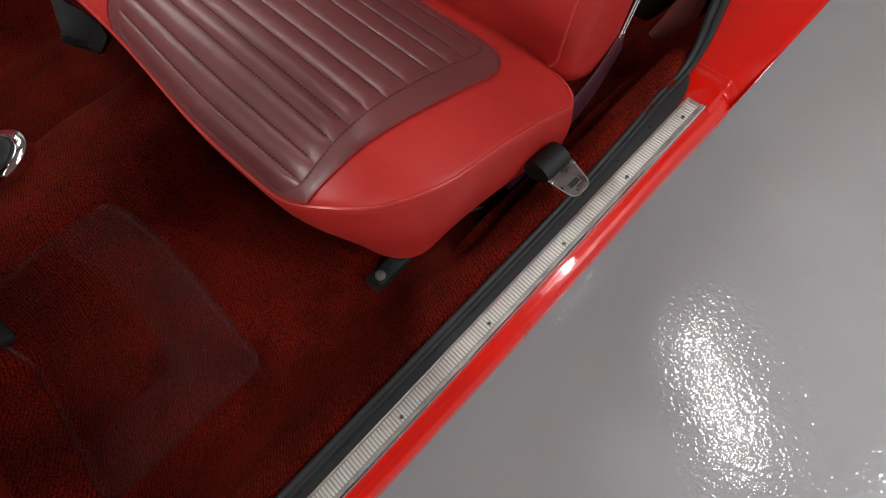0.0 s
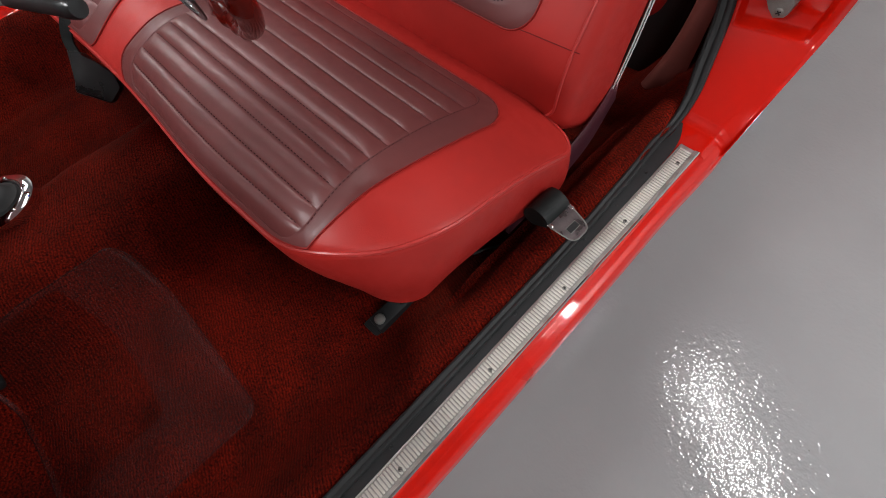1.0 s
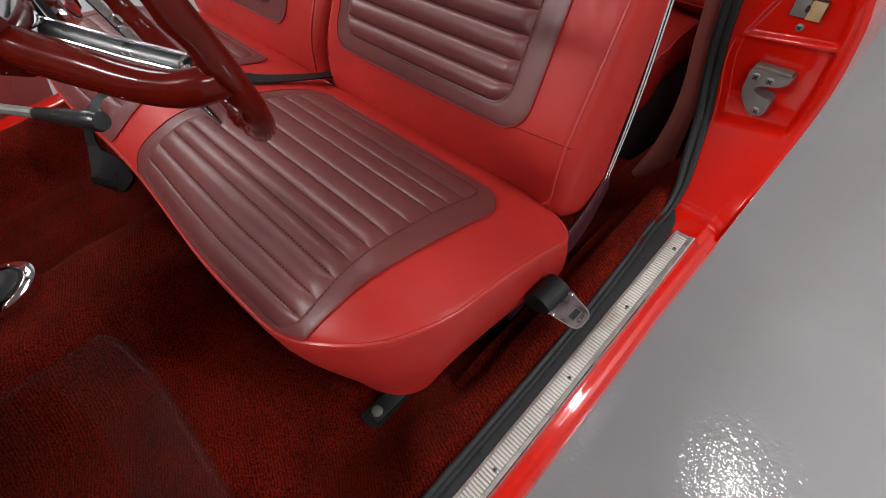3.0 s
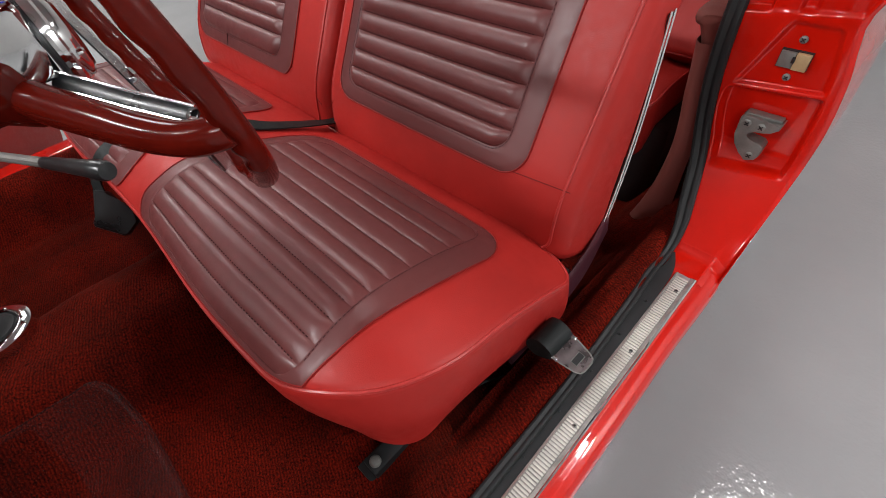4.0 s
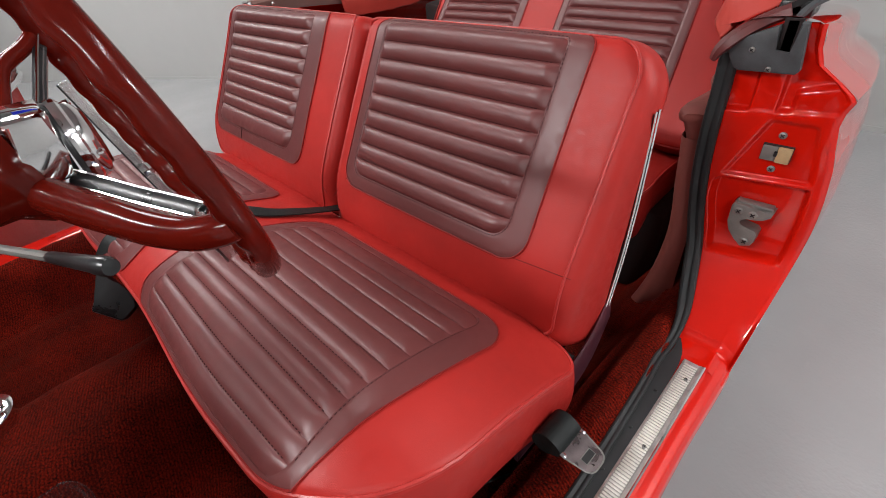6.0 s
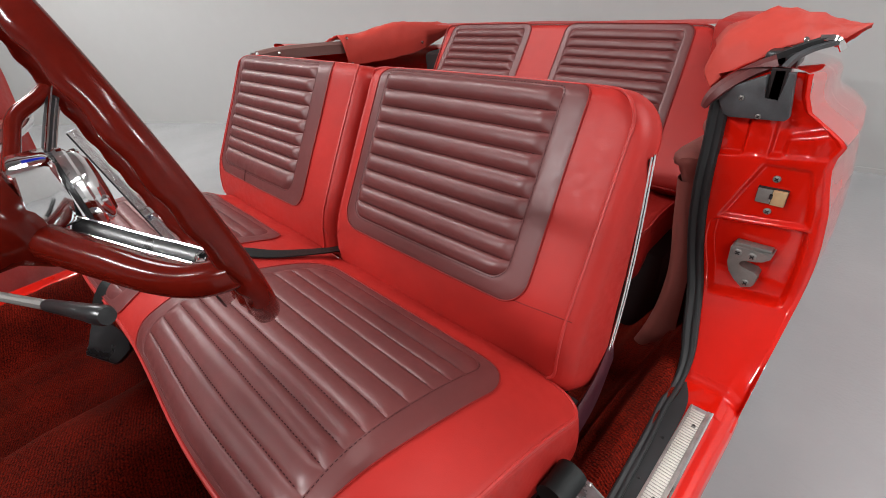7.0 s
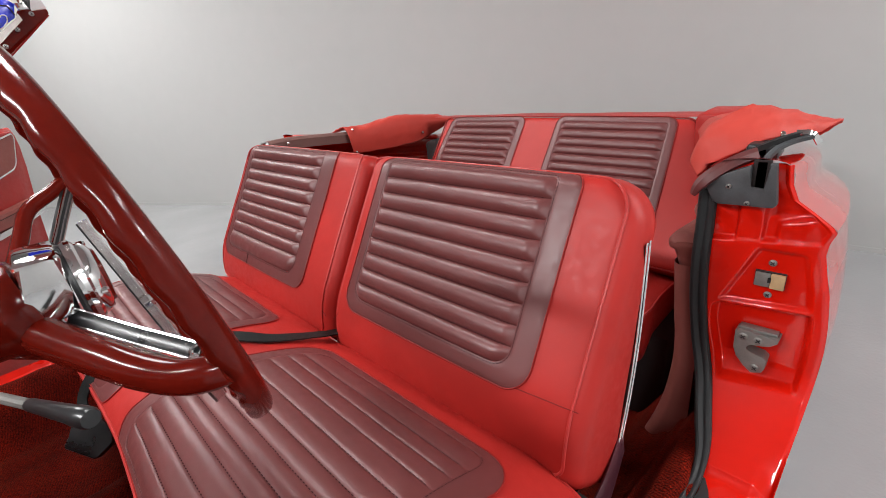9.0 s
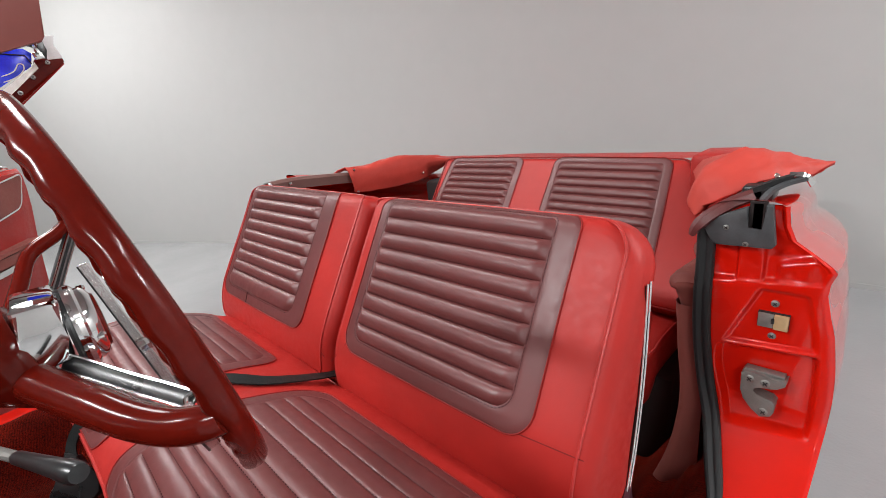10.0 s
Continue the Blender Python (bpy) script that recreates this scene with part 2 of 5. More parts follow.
def tube(pts, r, n=10, closed=False, bm=None, up=(0, 0, 1), scale=None):
    return sweep(pts, circle(r, n), closed, up, bm, scale)


def box(x0, x1, y0, y1, z0, z1, bev=0.0, bm=None, seg=2):
    b = bmesh.new()
    bmesh.ops.create_cube(b, size=1)
    bmesh.ops.scale(b, vec=(x1 - x0, y1 - y0, z1 - z0), verts=b.verts)
    bmesh.ops.translate(b, vec=((x0 + x1) / 2, (y0 + y1) / 2, (z0 + z1) / 2), verts=b.verts)
    if bev:
        bmesh.ops.bevel(b, geom=b.edges[:], offset=bev, segments=seg, affect="EDGES", profile=0.5)
    if bm is None:
        return b
    return join(bm, b)


def join(bm, other):
    me = bpy.data.meshes.new("tmp")
    other.to_mesh(me)
    other.free()
    bm.from_mesh(me)
    bpy.data.meshes.remove(me)
    return bm


def lathe(profile, axis_at, axis, n=24):
    """Turns a profile of (radius, along) about an axis."""
    axis = Vector(axis).normalized()
    u = axis.orthogonal().normalized()
    w = axis.cross(u)
    o = Vector(axis_at)
    bm = bmesh.new()
    rings = []
    for r, h in profile:
        rings.append([bm.verts.new(o + axis * h + (u * math.cos(2 * math.pi * i / n) + w * math.sin(2 * math.pi * i / n)) * max(r, 1e-4)) for i in range(n)])
    for a, b in zip(rings, rings[1:]):
        for i in range(n):
            bm.faces.new((a[i], a[(i + 1) % n], b[(i + 1) % n], b[i]))
    bm.faces.new(rings[0])
    bm.faces.new(rings[-1])
    return bm


def prism(poly, to3, depth, bev=0.0):
    """A flat outline (list of 2D points) laid out by to3(u, v, d) and given depth."""
    bm = bmesh.new()
    f = [bm.verts.new(to3(u, v, 0.0)) for u, v in poly]
    g = [bm.verts.new(to3(u, v, depth)) for u, v in poly]
    top = bm.faces.new(f)
    bm.faces.new(g[::-1])
    n = len(poly)
    for i in range(n):
        bm.faces.new((f[i], f[(i + 1) % n], g[(i + 1) % n], g[i]))
    if bev:
        bmesh.ops.bevel(bm, geom=list(top.edges), offset=bev, segments=2, affect="EDGES", profile=0.5)
    return bm


def rounded(a0, a1, b0, b1, r, d=0.0, nc=13, na=40, nb=16):
    """The outline of a rounded rectangle, drawn in by d."""
    a0, a1, b0, b1 = a0 + d, a1 - d, b0 + d, b1 - d
    if a1 < a0:
        a0 = a1 = (a0 + a1) / 2
    if b1 < b0:
        b0 = b1 = (b0 + b1) / 2
    r = [max(0.0, min(q - d, (a1 - a0) / 2, (b1 - b0) / 2)) for q in (r if isinstance(r, tuple) else (r,) * 4)]
    out = []
    cs = [(a0 + r[0], b0 + r[0], r[0], 180), (a1 - r[1], b0 + r[1], r[1], 270), (a1 - r[2], b1 - r[2], r[2], 0), (a0 + r[3], b1 - r[3], r[3], 90)]
    for k in range(4):
        x, y, q, ang = cs[k]
        for i in range(nc):
            t = radians(ang + 90 * i / (nc - 1))
            out.append((x + q * math.cos(t), y + q * math.sin(t)))
        x2, y2, q2, ang2 = cs[(k + 1) % 4]
        e, t2 = out[-1], radians(ang2)
        s = (x2 + q2 * math.cos(t2), y2 + q2 * math.sin(t2))
        m = na if k % 2 == 0 else nb
        for i in range(1, m):
            out.append((e[0] + (s[0] - e[0]) * i / m, e[1] + (s[1] - e[1]) * i / m))
    return out


def rings_to_mesh(rings, cap_last=False):
    bm = bmesh.new()
    rv = [[bm.verts.new(p) for p in ring] for ring in rings]
    n = len(rv[0])
    for a, b in zip(rv, rv[1:]):
        for i in range(n):
            try:
                bm.faces.new((a[i], a[(i + 1) % n], b[(i + 1) % n], b[i]))
            except ValueError:
                pass
    if cap_last:
        bm.faces.new(rv[-1])
    return bm


def pad(a0, a1, b0, b1, rc, M, depth, re=0.018, foot=0.0, step=0.02, belly=0.006, rc_low=None):
    """An upholstered block: sides, a rounded rim and a top that follows M(a, b, h). depth: a number or a function of b."""
    D = depth if callable(depth) else (lambda b: depth)
    rings = []
    for k in range(7):
        f = k / 6
        r = rc if rc_low is None else tuple(p + (q - p) * f ** 0.7 for p, q in zip(rc_low, rc))
        o = rounded(a0, a1, b0, b1, r, foot * (1 - f) - belly * math.sin(math.pi * f))
        rings.append([M(a, b, -D(b) + (D(b) - re) * f) for a, b in o])
    for k in range(1, 6):
        t = radians(18 * k)
        rings.append([M(a, b, -re + re * math.sin(t)) for a, b in rounded(a0, a1, b0, b1, rc, re * (1 - math.cos(t)))])
    half = min(a1 - a0, b1 - b0) / 2
    d = re
    while d < half - 1e-6:
        d = min(d + step, half)
        rings.append([M(a, b, 0.0) for a, b in rounded(a0, a1, b0, b1, rc, d)])
    bm = rings_to_mesh(rings)
    bmesh.ops.dissolve_degenerate(bm, dist=0.00005, edges=bm.edges)
    return bm


def band(outer, inner, M, h=0.0028, skew=None):
    """A flat border between two rounded rectangles, given as argument tuples of rounded()."""
    o, i = rounded(*outer), rounded(*inner)
    if skew:
        o = [skew(a, b) for a, b in o]
    rings = [[M(a, b, -0.002) for a, b in o]]
    for k in range(8):
        f = k / 7
        lift = h * (0.55 if k in (0, 7) else 1.0)
        rings.append([M(p[0] + (q[0] - p[0]) * f, p[1] + (q[1] - p[1]) * f, lift) for p, q in zip(o, i)])
    rings.append([M(a, b, 0.0008) for a, b in i])
    return rings_to_mesh(rings)


def span_at(b, a0, a1, b0, b1, r):
    """How far a rounded rectangle reaches in a at height b."""
    lo, hi = a0, a1
    for corner in range(4):
        q = r[corner] if isinstance(r, tuple) else r
        near = (b0 + q - b) if corner < 2 else (b - (b1 - q))
        if near > 0:
            cut = q - math.sqrt(max(0.0, q * q - near * near))
            if corner in (0, 3):
                lo = max(lo, a0 + cut)
            else:
                hi = min(hi, a1 - cut)
    return lo, hi


def pleat(inner, b_lo, b_hi, M, puff, na=56, nb=12, seed=0.0, flat=0.5):
    """One stuffed pleat across an insert."""
    def fn(u, v):
        b = b_lo + (b_hi - b_lo) * v
        lo, hi = span_at(b, *inner)
        a = lo + (hi - lo) * u
        end = max(0.0, min(1.0, min(a - lo, hi - a) / 0.022))
        hump = max(0.0, math.sin(math.pi * v)) ** flat
        wob = 1 + 0.08 * noise.noise((a * 14, b * 30 + seed, seed))
        crease = 0.0005 * noise.noise((a * 70, b * 40, seed + 3))
        return M(a, b, 0.0012 + puff * hump * math.sin(end * math.pi / 2) * wob + crease * hump)
    return grid(fn, na, nb)


def stitches(line, up, length=0.0042, gap=0.0034, w=0.0008):
    """Thread dashes along a path."""
    bm = bmesh.new()
    on, need, start = True, length, Vector(line[0])
    for p, q in zip(line, line[1:]):
        p, q = Vector(p), Vector(q)
        seg = (q - p).length
        done = 0.0
        while seg - done > need:
            done += need
            at = p.lerp(q, done / seg)
            if on:
                t = (at - start)
                if t.length > 1e-5:
                    t.normalize()
                    s = t.cross(up).normalized() * w
                    lift = up * 0.0006
                    v = [bm.verts.new(x) for x in (start + s, at + s, at - s, start - s)]
                    c = bm.verts.new((start + at) / 2 + lift)
                    for i in range(4):
                        bm.faces.new((v[i], v[(i + 1) % 4], c))
            on = not on
            need = length if on else gap
            start = at
        need -= seg - done
    return bm


def screw(at, normal, r=0.0055, parent=None, name="screw", material=None):
    """A domed cross-head screw."""
    n = Vector(normal).normalized()
    bm = lathe([(r, -0.001), (r, 0.0006), (r * 0.85, 0.0018), (r * 0.5, 0.0025), (0.0001, 0.0027)], at, n, 14)
    ob = part(name, bm, material or GREY_METAL, parent)
    u = n.orthogonal().normalized()
    w = n.cross(u)
    cross = bmesh.new()
    for d, e, lift in ((u, w, 0.0029), (w, u, 0.0031)):
        v = [Vector(at) + n * lift + d * x * r * 0.62 + e * y * r * 0.14 for x, y in ((-1, -1), (1, -1), (1, 1), (-1, 1))]
        cross.faces.new([cross.verts.new(q) for q in v])
    part("cross_slot", cross, BLACK, ob)
    return ob


# ---- the studio ----
def studio():
    wall_line = smooth_path([(-11.0, -2.6, 0), (-8.6, -0.7, 0), (-6.6, 0.535, 0), (-4.98, 1.31, 0), (-3.0, 2.12, 0), (-1.3, 2.62, 0), (0.1, 2.79, 0),
                             (1.8, 2.75, 0), (3.6, 2.1, 0), (4.8, 0.6, 0), (5.0, -2.0, 0), (4.6, -5.0, 0), (1.5, -6.6, 0), (-4.0, -6.8, 0), (-9.0, -5.6, 0)], 8, True)

    def sheet(a, b, z0, z1):
        bm = bmesh.new()
        n = len(a)
        lo, hi = [bm.verts.new((p.x, p.y, z0)) for p in a], [bm.verts.new((p.x, p.y, z1)) for p in a]
        lo2, hi2 = [bm.verts.new((p.x, p.y, z0)) for p in b], [bm.verts.new((p.x, p.y, z1)) for p in b]
        for i in range(n):
            j = (i + 1) % n
            bm.faces.new((lo[i], lo[j], hi[j], hi[i]))
            bm.faces.new((lo2[i], lo2[j], hi2[j], hi2[i]))
            bm.faces.new((hi[i], hi[j], hi2[j], hi2[i]))
        return bm
    mid = Vector((-2.0, -2.5, 0))
    outer = [p + (p - mid).normalized() * 0.15 for p in wall_line]
    solo("wall_curved", sheet(wall_line, outer, FLOOR - 0.2, CEIL + 0.1), WALL, "smooth curved white painted studio wall", "wall", kind="structure", sharp=60)
    base = [p + (mid - p).normalized() * 0.006 for p in wall_line]
    solo("baseboard", sheet(base, [p + (p - mid).normalized() * 0.004 for p in base], FLOOR, FLOOR + 0.028), WALL, "low white sealing strip along the wall", "baseboard", kind="structure", sharp=60)
    bm = bmesh.new()
    bm.faces.new([bm.verts.new((p.x, p.y, FLOOR)) for p in outer])
    solo("floor", bm, EPOXY, "glossy grey epoxy coated studio floor", "floor", kind="structure", smooth=False)
    bm = bmesh.new()
    bm.faces.new([bm.verts.new((p.x, p.y, CEIL)) for p in outer])
    solo("ceiling", bm, CEILING, "plain grey studio ceiling", "ceiling", kind="structure", smooth=False)


# Out of view: the first follows its floor glare, the rest are added fill.
LAMPS = [(1.40, 1.30, 1.3, 0.13, -38, 1.05), (-2.3, 0.10, 1.6, 0.5, 0, 0.78), (-5.3, -0.5, 1.8, 0.7, 20, 2.4), (-1.6, -2.75, 1.5, 0.25, 0, 4.4),
         (2.3, -3.4, 1.4, 0.3, 0, 3.2), (3.3, 1.6, 0.7, 0.22, 0, 3.3)]


def ceiling_lamps():
    for x, y, w, d, turn, watt in LAMPS:
        data = bpy.data.lights.new("panel_light", "AREA")
        data.shape, data.size, data.size_y = "RECTANGLE", w, d
        data.energy, data.color = LAMP_W * watt, (0.985, 0.992, 1.0)
        lo = new("panel_light", data)
        lo.matrix_world = pose(x, y, CEIL - 0.075, 0, 0, turn)
        tagged(lo, "light of an unseen ceiling panel", "light")
        ob = thing("ceiling_light", "unseen flat white rectangular ceiling light panel, switched on", "ceiling light", "studio ceiling lights")
        fr = bmesh.new()
        for a in (box(-w / 2 - 0.03, w / 2 + 0.03, -d / 2 - 0.03, -d / 2, -0.07, 0), box(-w / 2 - 0.03, w / 2 + 0.03, d / 2, d / 2 + 0.03, -0.07, 0),
                  box(-w / 2 - 0.03, -w / 2, -d / 2, d / 2, -0.07, 0), box(w / 2, w / 2 + 0.03, -d / 2, d / 2, -0.07, 0)):
            join(fr, a)
        part("frame", fr, LAMP_WHITE, ob, smooth=False)
        part("diffuser", box(-w / 2, w / 2, -d / 2, d / 2, -0.06, -0.01), DIFFUSER, ob, "glowing white diffuser", smooth=False)
        ob.matrix_basis = pose(x, y, CEIL - 0.001, 0, 0, turn)


LAMP_W = 28.0
studio()
ceiling_lamps()

# ---- the car's body ----
car = thing("convertible_car", "glossy red two-door convertible with its front doors open", "car", at=(XC, 0.6, FLOOR))


def carpet_height(x, y):
    """The moulded floor: side ridges, footwells, tunnel, the rise under the seat and the rear floor."""
    e = abs(x - XC)                       # distance from the centre line
    s = 0.887 - e                         # from the sill plate's middle inwards
    ridge = [(0.050, 0.352), (0.062, 0.366), (0.085, 0.372), (0.112, 0.362), (0.140, 0.315), (0.170, 0.255), (0.205, 0.226), (0.30, 0.216), (1.0, 0.214)]
    slope = [(0.050, 0.352), (0.066, 0.360), (0.090, 0.350), (0.130, 0.318), (0.170, 0.278), (0.210, 0.244), (0.260, 0.226), (1.0, 0.214)]
    def across(line):
        for (p, zp), (q, zq) in zip(line, line[1:]):
            if s <= q:
                f = max(0.0, (s - p) / (q - p))
                return zp + (zq - zp) * f * f * (3 - 2 * f) if line is ridge else zp + (zq - zp) * f
        return line[-1][1]
    back = smooth01(y, -0.20, 0.05)
    z = across(slope) * (1 - back) + across(ridge) * back
    tunnel = 0.150 * math.exp(-(e / 0.19) ** 4) * (1.0 + 0.15 * max(0.0, -0.55 - y))
    z = max(z, 0.214 + tunnel) if e < 0.4 else z
    toe = max(0.0, -0.86 - y)
    z += 0.75 * toe * min(1.0, s / 0.12)
    under = 1 / (1 + math.exp(-(y + 0.12) / 0.03)) * 1 / (1 + math.exp((y - 0.42) / 0.03))
    if s > 0.15:
        z += 0.03 * under
    z += 0.011 * noise.noise((x * 5, y * 5, 1.0)) * min(1.0, max(0.0, s - 0.10) / 0.15) + 0.004 * noise.noise((x * 16, y * 16, 4.0))
    z -= 0.115 * smooth01(y, 0.44, 0.60) * smooth01(s, 0.22, 0.31)          # the deeper rear footwell
    if s < 0.15:
        z += 0.004 * noise.noise((x * 30, y * 16, 7.0))
    return z


def floor_carpet():
    x0, x1, y0, y1 = 2 * XC + 0.047, -0.047, -1.25, 1.0
    def fn(u, v):
        x, y = x0 + (x1 - x0) * u, y0 + (y1 - y0) * v
        return (x, y, carpet_height(x, y))
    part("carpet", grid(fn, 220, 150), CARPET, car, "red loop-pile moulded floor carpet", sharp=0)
    part("floor_pan", box(x0 - 0.01, x1 + 0.01, y0, y1 + 0.3, 0.03, 0.06, 0.004), DARK_VOID, car)


SECTION = [(-0.165, 0.895), (-0.10, 0.912), (-0.045, 0.912), (-0.024, 0.90), (-0.020, 0.872), (-0.010, 0.848), (0.020, 0.826), (0.040, 0.810), (0.046, 0.801), (0.040, 0.782), (0.039, 0.762),
           (0.047, 0.725), (0.056, 0.69), (0.064, 0.63), (0.067, 0.58), (0.066, 0.52), (0.062, 0.46), (0.057, 0.40), (0.052, 0.345), (0.048, 0.29), (0.036, 0.22), (0.0, 0.17), (-0.06, 0.15)]


def outline_x(z):
    """The body side's x at height z, at the door opening."""
    pts = SECTION[3:]
    for (x0, z0), (x1, z1) in zip(pts, pts[1:]):
        if z1 <= z <= z0:
            return x0 + (x1 - x0) * (z0 - z) / max(1e-6, z0 - z1)
    return pts[0][0] if z > pts[0][1] else pts[-1][0]


def smooth01(x, a, b):
    t = min(1.0, max(0.0, (x - a) / (b - a)))
    return t * t * (3 - 2 * t)


def jamb_inner(z):
    return seal_x(z) + 0.006


def seal_x(z):
    """Where the door seal runs up the jamb."""
    return -0.139 + 0.036 * (max(0.0, 0.86 - z) / 0.46) ** 2 + 0.040 * (max(0.0, 0.60 - z) / 0.213) ** 1.4


def jamb_base(z):
    """The jamb's face in side view: upright above, leaning forward below, a tight fold into the sill."""
    if z >= 0.53:
        return 0.602
    if z >= 0.372:
        return 0.602 - 0.140 * ((0.53 - z) / 0.158) ** 1.4
    return 0.442 + 0.020 * math.sqrt(max(0.0, (z - 0.3563) / 0.0157))


def jamb_point(x, z):
    """The rear door jamb: a pressed face with a latch pad, a striker pocket and a boxed shelf below the cover plate."""
    y = jamb_base(z)
    xl = max(-0.100 + 0.42 * max(0.0, z - 0.625), seal_x(z) + 0.027)
    rim = outline_x(z)
    side = smooth01(x, xl - 0.010, xl + 0.001) * (1 - smooth01(x, rim - 0.030, rim - 0.018))
    tip = 0.10 * (x + 0.05)                                    # the pressings rise a little outboard
    pocket = smooth01(z, 0.484 + tip, 0.495 + tip) * (1 - smooth01(z, 0.634 + tip, 0.643 + tip))
    pad_ = smooth01(z, 0.646 + tip, 0.654 + tip) * (1 - smooth01(z, 0.750, 0.762))
    y += side * (0.019 * pocket + 0.008 * pad_)
    # shelf: the face steps back above it, with a narrow box and a dented lobe standing out
    shelf = smooth01(z, 0.768 + tip, 0.776 + tip) * smooth01(rim - x, 0.004, 0.012)
    box_ = smooth01(x, -0.091, -0.085) * (1 - smooth01(x, -0.052, -0.046)) * (1 - smooth01(z, 0.836, 0.842))
    lobe = smooth01(x, -0.034, -0.024) * (1 - smooth01(z, 0.800 + 0.3 * (x + 0.03), 0.812 + 0.3 * (x + 0.03)))
    y += 0.013 * shelf * (1 - 0.75 * box_) * (1 - 0.6 * lobe)
    y += 0.0040 * noise.noise((x * 32, z * 32, 6.0)) * shelf
    edge = smooth01(x, rim - 0.010, rim)
    y += 0.006 * edge * edge
    return y


def body_side(side):
    """Rocker, rear jamb and quarter panel of one side. side 1: driver's, -1: passenger's."""
    P = (lambda x, y, z: Vector((x, y, z))) if side > 0 else (lambda x, y, z: Vector((2 * XC - x, y, z)))
    # rocker
    prof = [(-0.062, 0.15), (-0.062, 0.335), (-0.055, 0.352), (-0.046, 0.356), (0.019, 0.356), (0.024, 0.352), (0.034, 0.349), (0.044, 0.343), (0.051, 0.332), (0.054, 0.315), (0.051, 0.27), (0.040, 0.215), (0.01, 0.17), (-0.05, 0.15)]
    def fn(u, v):
        y = -1.35 + 1.79 * v
        k = u * (len(prof) - 1)
        i = min(int(k), len(prof) - 2)
        f = k - i
        x, z = prof[i][0] + (prof[i + 1][0] - prof[i][0]) * f, prof[i][1] + (prof[i + 1][1] - prof[i][1]) * f
        flare = 0.007 * smooth01(y, 0.22, 0.43) * smooth01(x, 0.012, 0.035)
        bow = -0.006 * ((y + 0.15) / 0.6) ** 2 if x > 0.02 else 0.0
        return P(x + flare + bow, y, z)
    part("rocker_panel", grid(fn, 52, 40), PAINT, car, "glossy red painted sill below the door", sharp=50)
    # jamb
    def fj(u, v):
        if v < 0.10:
            z, y = 0.3563, 0.393 + 0.049 * v / 0.10
        else:
            z = 0.3563 + (0.905 - 0.3563) * ((v - 0.10) / 0.90) ** 1.35
            y = None
        xi, xo = jamb_inner(z) - 0.010, outline_x(z)
        x = xi + (xo - xi) * u
        z = min(z, 0.835 + 0.85 * (x + 0.17))
        low = 0.021 * smooth01(x, 0.018, 0.056) * (1 - smooth01(z, 0.36, 0.43))
        return P(x, jamb_point(x, z) if y is None else y, z - low)
    part("door_jamb", grid(fj, 150, 300) if side > 0 else grid(fj, 40, 70), PAINT, car, "glossy red pressed steel door jamb with a latch pocket", sharp=0)
    # quarter panel
    sec = smooth_path([(x, 0, z) for x, z in SECTION], 3)
    rows = [(0.0, 0.0), (0.012, 0.0), (0.05, 0.001), (0.15, 0.003), (0.3, 0.000), (0.55, -0.012), (0.8, -0.036), (1.05, -0.070), (1.3, -0.115), (1.5, -0.16)]
    def fq(u, v):
        k = u * (len(sec) - 1)
        i = min(int(k), len(sec) - 2)
        p = sec[i].lerp(sec[i + 1], k - i)
        m = v * (len(rows) - 1)
        j = min(int(m), len(rows) - 2)
        dy = rows[j][0] + (rows[j + 1][0] - rows[j][0]) * (m - j)
        dx = rows[j][1] + (rows[j + 1][1] - rows[j][1]) * (m - j)
        if p.z > 0.345:
            y0 = jamb_point(p.x, min(p.z, 0.9)) if p.x > -0.03 else 0.602
        else:
            y0 = 0.435
        y0 = y0 + (0.602 - y0) * min(1.0, dy / 0.3)
        return P(p.x + dx, y0 + dy, p.z - 0.17 * dy * smooth01(p.z, 0.5, 0.85))
    part("quarter_panel", grid(fq, len(sec) * 2, 36), PAINT, car, "glossy red painted rear quarter panel", sharp=50)
    # seal along the sill and up the jamb
    seal = smooth_path([P(*q) for q in ([(-0.044, -1.3, 0.363), (-0.044, -0.6, 0.363), (-0.043, 0.0, 0.363), (-0.050, 0.25, 0.363), (-0.057, 0.35, 0.363)] if side > 0 else []) + [(-0.056, 0.425, 0.366)] + [(seal_x(z), jamb_point(seal_x(z), z) - 0.008, z) for z in (0.390, 0.43, 0.49, 0.56, 0.64, 0.72, 0.78, 0.83, 0.856)] + []], 10)
    lip = [(-h, x) for x, h in [(-0.0130, -0.004), (-0.0130, 0.003), (-0.0105, 0.0070), (-0.0065, 0.0080), (-0.0030, 0.0065), (-0.0012, 0.0052), (0.0012, 0.0048), (0.0030, 0.0060), (0.0065, 0.0068), (0.0105, 0.0055), (0.0130, 0.002), (0.0130, -0.004)]]
    part("weatherstrip", sweep(seal, lip, up=(side, 0.0, 0.0), scale=lambda f: 0.72 + 0.42 * smooth01(f, 0.35, 0.5)), RUBBER, car, "black rubber door seal, slightly matt")
    if side > 0:
        flat = smooth_path([P(-0.0300, y, 0.3575) for y in (-1.3, -0.6, 0.0, 0.25)] + [P(-0.031, 0.34, 0.3580), P(-0.034, 0.40, 0.3590), P(-0.046, 0.436, 0.362)], 8)
        part("seal_retainer", sweep(flat, [(-0.0180, -0.002), (0.0100, -0.002), (0.0100, 0.0015), (0.0, 0.0025), (-0.0100, 0.0030), (-0.0180, 0.0030)], up=(0, 0, 1), scale=lambda f: 1.0 - 0.75 * smooth01(f, 0.68, 1.0)), RUBBER, car, "flat black rubber strip held by screws")
    return P


